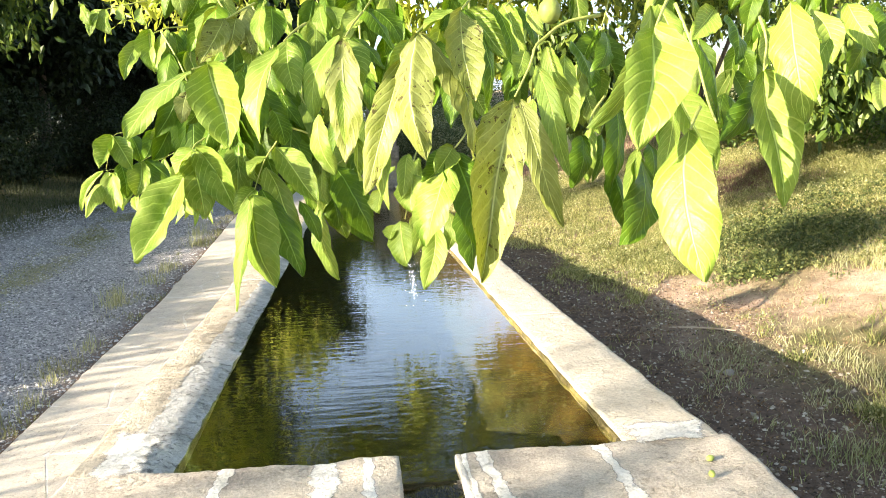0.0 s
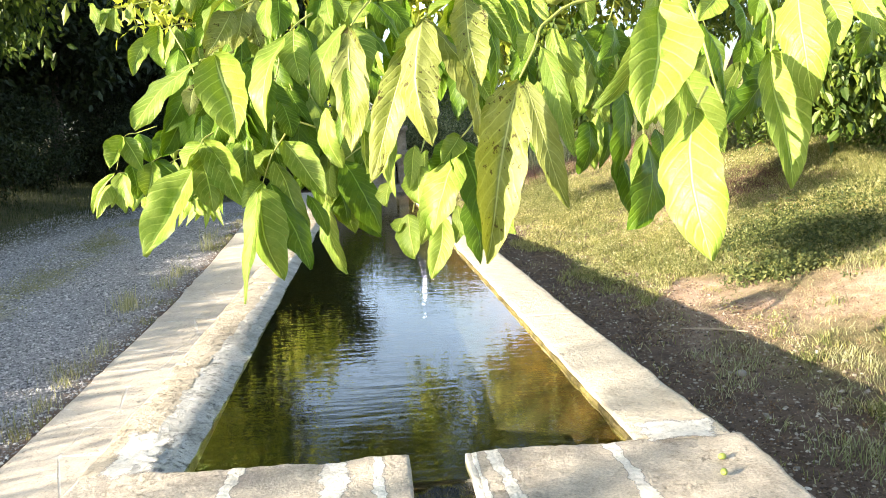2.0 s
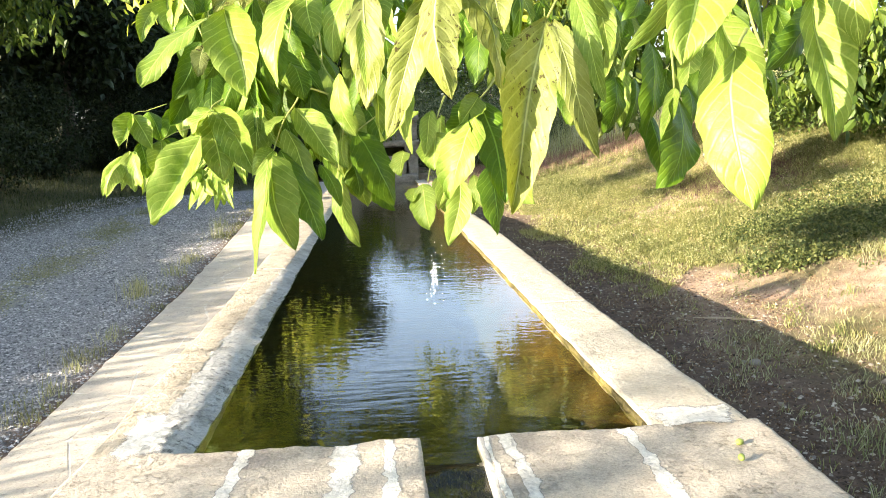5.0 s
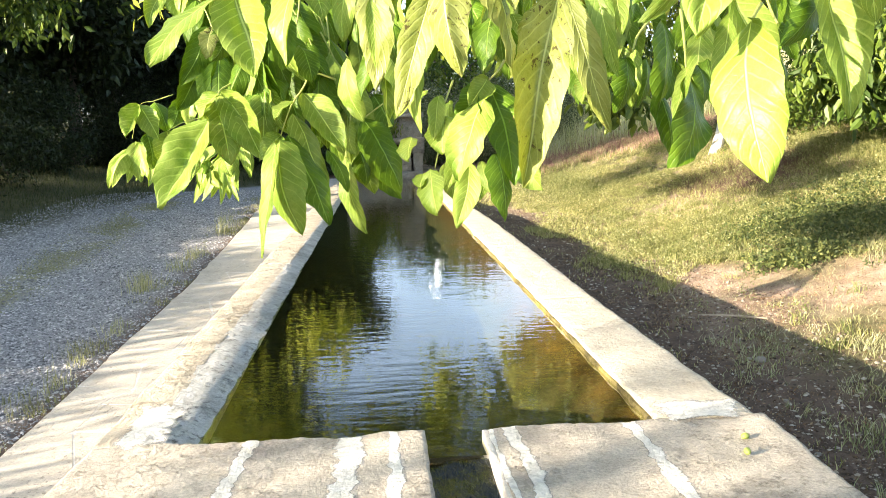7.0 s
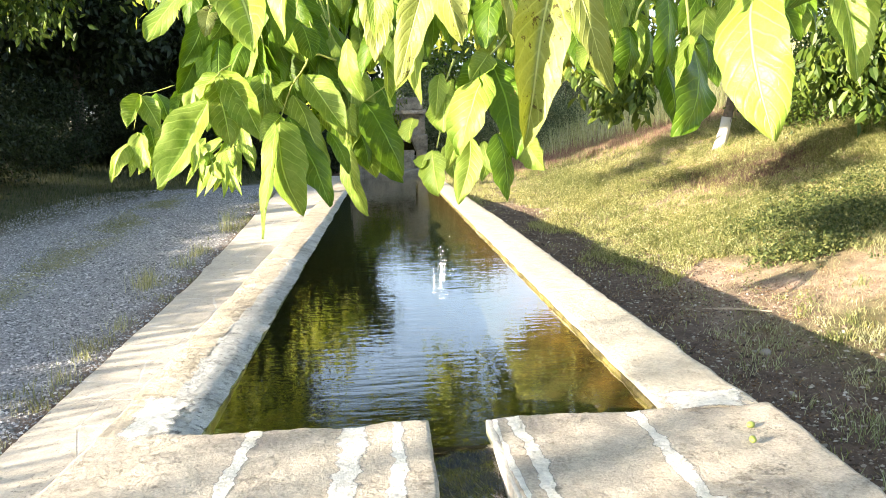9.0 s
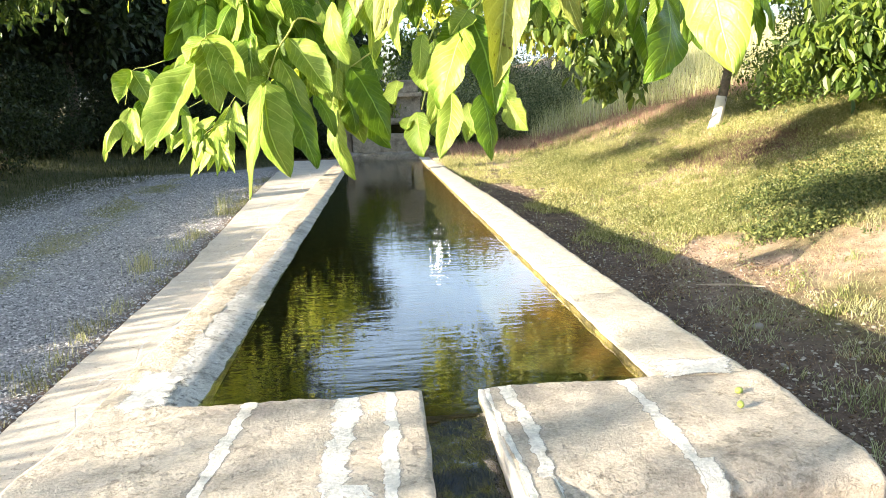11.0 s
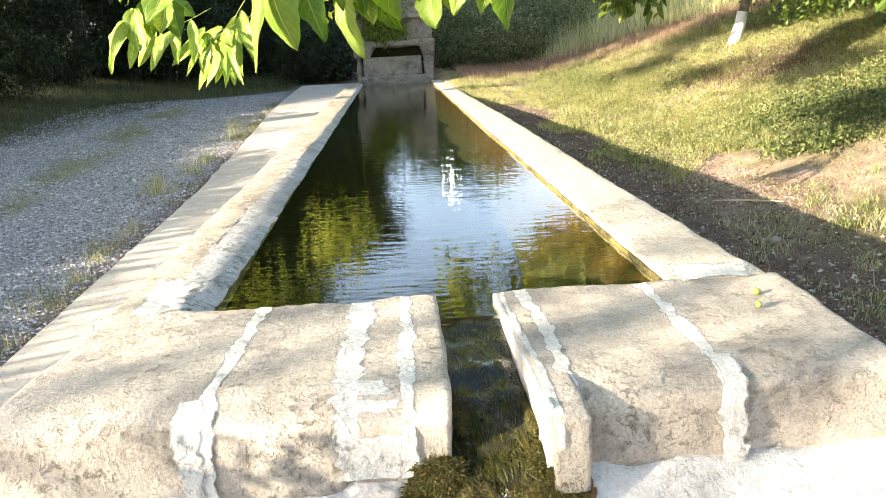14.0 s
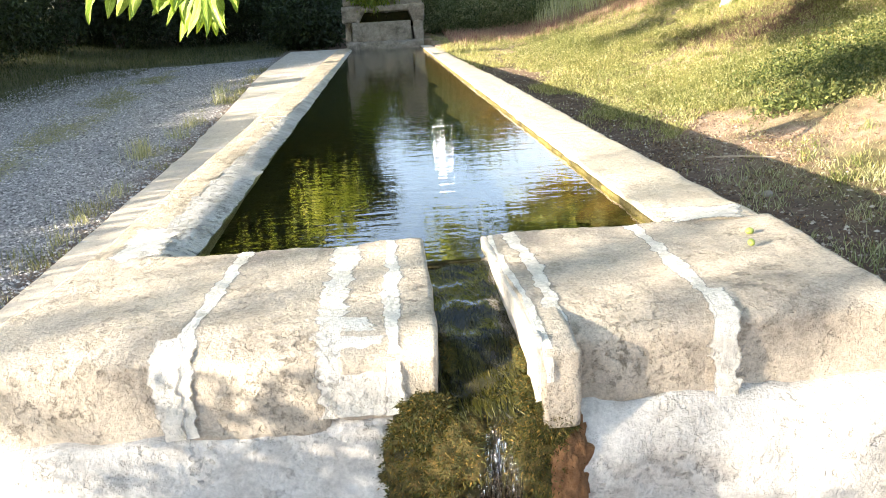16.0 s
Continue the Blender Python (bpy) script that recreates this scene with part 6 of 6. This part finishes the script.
compound_leaf([(-0.662, 4.800, 1.500), (-0.789, 4.733, 1.396), (-0.854, 4.668, 1.316)], [
    ((-0.873, 4.665, 1.317), (-1.096, 4.710, 1.030), 0.071, 20, -0.29, "F"),
    ((-0.862, 4.668, 1.308), (-0.951, 4.545, 1.073), 0.066, -20, 0.11, "F"),
    ((-0.845, 4.671, 1.298), (-0.885, 4.726, 1.047), 0.066, 10, -0.12, "F"),
    ((-0.989, 4.640, 1.371), (-1.179, 4.578, 1.173), 0.071, 0, 0.19, "F"),
    ((-0.927, 4.653, 1.355), (-1.040, 4.657, 1.119), 0.066, 30, 0.21, "F"),
    ((-0.791, 4.733, 1.381), (-0.756, 4.753, 1.165), 0.067, -10, -0.69, "F"),
    ((-0.815, 4.675, 1.351), (-0.801, 4.606, 1.093), 0.064, 20, -0.78, "F"),
    ((-0.905, 4.659, 1.339), (-1.066, 4.414, 1.112), 0.064, 10, 0.49, "F"),
])
compound_leaf([(-0.941, 4.617, 1.471), (-1.111, 4.528, 1.388), (-1.316, 4.416, 1.359)], [
    ((-1.112, 4.528, 1.374), (-1.233, 4.330, 1.165), 0.069, 10, -0.26, "F"),
    ((-1.219, 4.499, 1.363), (-1.347, 4.520, 1.173), 0.066, -20, -0.30, "F"),
    ((-1.328, 4.412, 1.361), (-1.479, 4.429, 1.151), 0.066, 20, 0.93, "F"),
    ((-1.304, 4.420, 1.354), (-1.377, 4.471, 1.169), 0.061, 0, 0.01, "F"),
    ((-1.036, 4.544, 1.415), (-1.026, 4.428, 1.182), 0.062, 0, 0.49, "F"),
    ((-1.111, 4.528, 1.388), (-1.134, 4.507, 1.180), 0.062, 20, 0.02, "F"),
])
compound_leaf([(-0.706, 4.644, 1.575), (-0.784, 4.583, 1.455), (-0.854, 4.518, 1.336)], [
    ((-0.862, 4.517, 1.321), (-0.976, 4.429, 1.055), 0.061, 15, 0.23, "F"),
    ((-0.857, 4.518, 1.321), (-0.853, 4.290, 1.045), 0.061, -15, -0.40, "F"),
    ((-0.830, 4.524, 1.350), (-0.766, 4.310, 1.069), 0.066, 20, 0.23, "F"),
    ((-0.801, 4.580, 1.425), (-0.935, 4.520, 1.220), 0.066, -25, 0.72, "F"),
    ((-0.769, 4.586, 1.454), (-0.710, 4.526, 1.178), 0.069, 10, 0.08, "F"),
    ((-0.872, 4.514, 1.367), (-1.046, 4.528, 1.195), 0.066, 30, 0.36, "F"),
])
compound_leaf([(0.282, 1.532, 1.55), (0.241, 1.482, 1.487), (0.212, 1.432, 1.445)], [
    ((0.205, 1.432, 1.445), (0.217, 1.402, 1.326), 0.056, -39, -0.25, "D"),
    ((0.261, 1.452, 1.435), (0.292, 1.422, 1.379), 0.050, 50, 0.23, "F"),
    ((0.23, 1.452, 1.417), (0.206, 1.422, 1.361), 0.039, 42, 0.21, "F"),
    ((0.186, 1.462, 1.431), (0.196, 1.432, 1.376), 0.033, 43, 0.21, "F"),
    ((0.246, 1.482, 1.467), (0.27, 1.452, 1.41), 0.045, 8, 0.32, "F"),
    ((0.201, 1.492, 1.42), (0.183, 1.462, 1.36), 0.038, 6, 0.33, "F"),
])
compound_leaf([(0.125, 1.562, 1.499), (0.115, 1.512, 1.465), (0.102, 1.462, 1.423)], [
    ((0.092, 1.462, 1.419), (0.1, 1.432, 1.337), 0.055, 37, 0.18, "F"),
    ((0.082, 1.482, 1.411), (0.072, 1.452, 1.385), 0.033, 44, 0.19, "F"),
    ((0.127, 1.492, 1.433), (0.137, 1.462, 1.362), 0.045, 2, 0.32, "F"),
    ((0.063, 1.512, 1.477), (0.053, 1.482, 1.434), 0.046, 50, 0.17, "F"),
])
compound_leaf([(0.046, 1.862, 1.557), (0.006, 1.812, 1.506), (-0.014, 1.762, 1.467)], [
    ((-0.033, 1.762, 1.457), (-0.013, 1.732, 1.36), 0.061, 2, 0.30, "F"),
    ((-0.055, 1.792, 1.476), (-0.088, 1.762, 1.403), 0.062, -40, -0.21, "D"),
    ((0.013, 1.782, 1.458), (0.015, 1.752, 1.381), 0.056, 4, 0.28, "D"),
    ((-0.022, 1.822, 1.472), (-0.019, 1.792, 1.41), 0.055, 42, 0.17, "F"),
    ((-0.165, 1.662, 1.456), (-0.187, 1.632, 1.358), 0.055, -30, -0.24, "D"),
])

# leaves further back in the same branch
fill = random.Random(58)
made = 0
while made < 62:
    y = fill.uniform(1.3, 2.5)
    x = y * fill.uniform(-0.20, 0.62)
    z = fill.uniform(1.60, 1.98) + 0.05 * (y - 1.3) + (0.06 if x / y < -0.1 else 0.0)
    if made >= 46:
        y = fill.uniform(1.5, 1.95)
        x, z = y * fill.uniform(-0.20, -0.02), fill.uniform(1.53, 1.74)
    lean = fill.uniform(-0.10, 0.10)
    node = Vector((x, y, z))
    top = node + Vector((lean * 0.8, fill.uniform(0, 0.08), 0.16))
    leaves = []
    n = fill.choice((2, 3, 3))
    for k in range(n):
        at = node.lerp(top, 0.36 * k)
        for side in ((-1, 1) if k else (-1, 0, 1)):
            l = fill.uniform(0.09, 0.145)
            out = Vector((side * fill.uniform(0.15, 0.5) + 0.12 * fill.gauss(0, 1), fill.uniform(-0.4, 0.2), -1)).normalized()
            leaves.append((at, at + out * l, l * fill.uniform(0.36, 0.46), fill.uniform(-45, 35), fill.uniform(-0.7, 0.8), fill.choice("FDD")))
    compound_leaf([top, top.lerp(node, 0.5) + Vector((0.01, 0, 0)), node], leaves)
    made += 1
nut = part("walnut", blob(0.011, 3, (1, 1, 1.15), 3, 0.04), nut_green, smooth=True)
nut.location = (0.209, 0.773, 1.682)
tagged(nut, "small unripe green walnut hanging from its twig", "walnut")

# ---------------------------------------------------------------- small loose things
for x, y, a in ((1.176, 2.435, 0.4), (1.126, 2.315, 1.3)):
    nut = empty("fallen_walnut", (x, y, RIM + 0.011), "small green walnut fallen on the stone sill", "walnut", "fallen walnuts")
    b = part("husk", blob(0.0125, 2 + a, (1.25, 0.9, 0.9), 3, 0.08), nut_green, smooth=True)
    b.parent = nut
    b = part("stalk", tube([(0.016, 0, 0), (0.024, 0.002, 0.004)], [0.002, 0.0014], 5), dry_wood)
    b.parent = nut
    nut.rotation_euler = (0, 0, a)
stick = part("stick", tube(spline([(2.55, 6.15, 0.03), (2.76, 6.02, 0.04), (2.95, 5.78, 0.055)], 8), [0.006, 0.009, 0.010, 0.010, 0.010, 0.009, 0.007, 0.004], 6), dry_wood, smooth=True)
for v in stick.data.vertices:
    v.co.z += ground_height(v.co.x, v.co.y) - 0.03
tagged(stick, "pale dry stick lying on the soil", "stick")
rs = random.Random(77)
stone_mesh = [finish(blob(1, s, (1, 0.8, 0.55), 2, 0.35), "stone", pebble_mat, True) for s in (1, 4, 9, 12)]
for k in range(46):
    x, y = 1.5 + 1.9 * rs.random(), 3.4 + 7 * rs.random() ** 1.5
    if k == 0:
        x, y = 2.51, 4.99
    s = new("pebble", stone_mesh[k % 4])
    d = 0.045 if k == 0 else rs.uniform(0.007, 0.02)
    s.location, s.scale, s.rotation_euler = (x, y, ground_height(x, y) + d * 0.2), (d, d, d), (0, 0, rs.uniform(0, 6))
    tagged(s, "rounded pale pebble lying on the bare soil", "pebble", "pebbles on the soil")

# pale stones of the gravel track
rg = np.random.default_rng(5)
gv, gf = [], []
base_v = np.array(((1, 0.1, 0.1), (-0.1, 0.9, -0.05), (-0.9, -0.15, 0.15), (0.1, -0.8, 0.0), (0.15, 0.1, 0.6), (-0.1, 0, -0.5)))
base_f = ((0, 1, 4), (1, 2, 4), (2, 3, 4), (3, 0, 4), (1, 0, 5), (2, 1, 5), (3, 2, 5), (0, 3, 5))
for _ in range(110000):
    y = 3.2 + 15 * rg.random() ** 1.6
    x = -2.22 - 4.4 * rg.random()
    if noise.noise(Vector((x * 1.2, y * 0.8, 3))) > 0.0 and abs(x + 4.2) < 0.3 and rg.random() < 0.55:
        continue
    a = rg.uniform(0, 6.28)
    k = 0.006 + 0.014 * rg.random() ** 2
    c, s = math.cos(a) * k, math.sin(a) * k
    jit = rg.uniform(0.7, 1.3, 3)
    z = ground_height(x, y)
    i = len(gv)
    for p in base_v * jit:
        gv.append((x + p[0] * c - p[1] * s, y + p[0] * s + p[1] * c, z + p[2] * k + 0.001))
    gf += [(i + a1, i + b1, i + c1) for a1, b1, c1 in base_f]
stuff("gravel", (gv, gf), gravel_mat, "loose grey gravel of the track", "gravel")

sv, sf = [], []
for _ in range(24000):
    y = 3.0 + 11 * rg.random() ** 1.5
    x = 1.38 + 1.9 * rg.random()
    a = rg.uniform(0, 6.28)
    k = 0.004 + 0.017 * rg.random() ** 4
    c, s = math.cos(a) * k, math.sin(a) * k
    jit = rg.uniform(0.7, 1.3, 3)
    z = ground_height(x, y)
    i = len(sv)
    for p in base_v * jit:
        sv.append((x + p[0] * c - p[1] * s, y + p[0] * s + p[1] * c, z + p[2] * k + 0.001))
    sf += [(i + a1, i + b1, i + c1) for a1, b1, c1 in base_f]
stuff("soil_crumbs", (sv, sf), crumb_mat, "crumbs of earth and small stones on the bare soil", "soil")
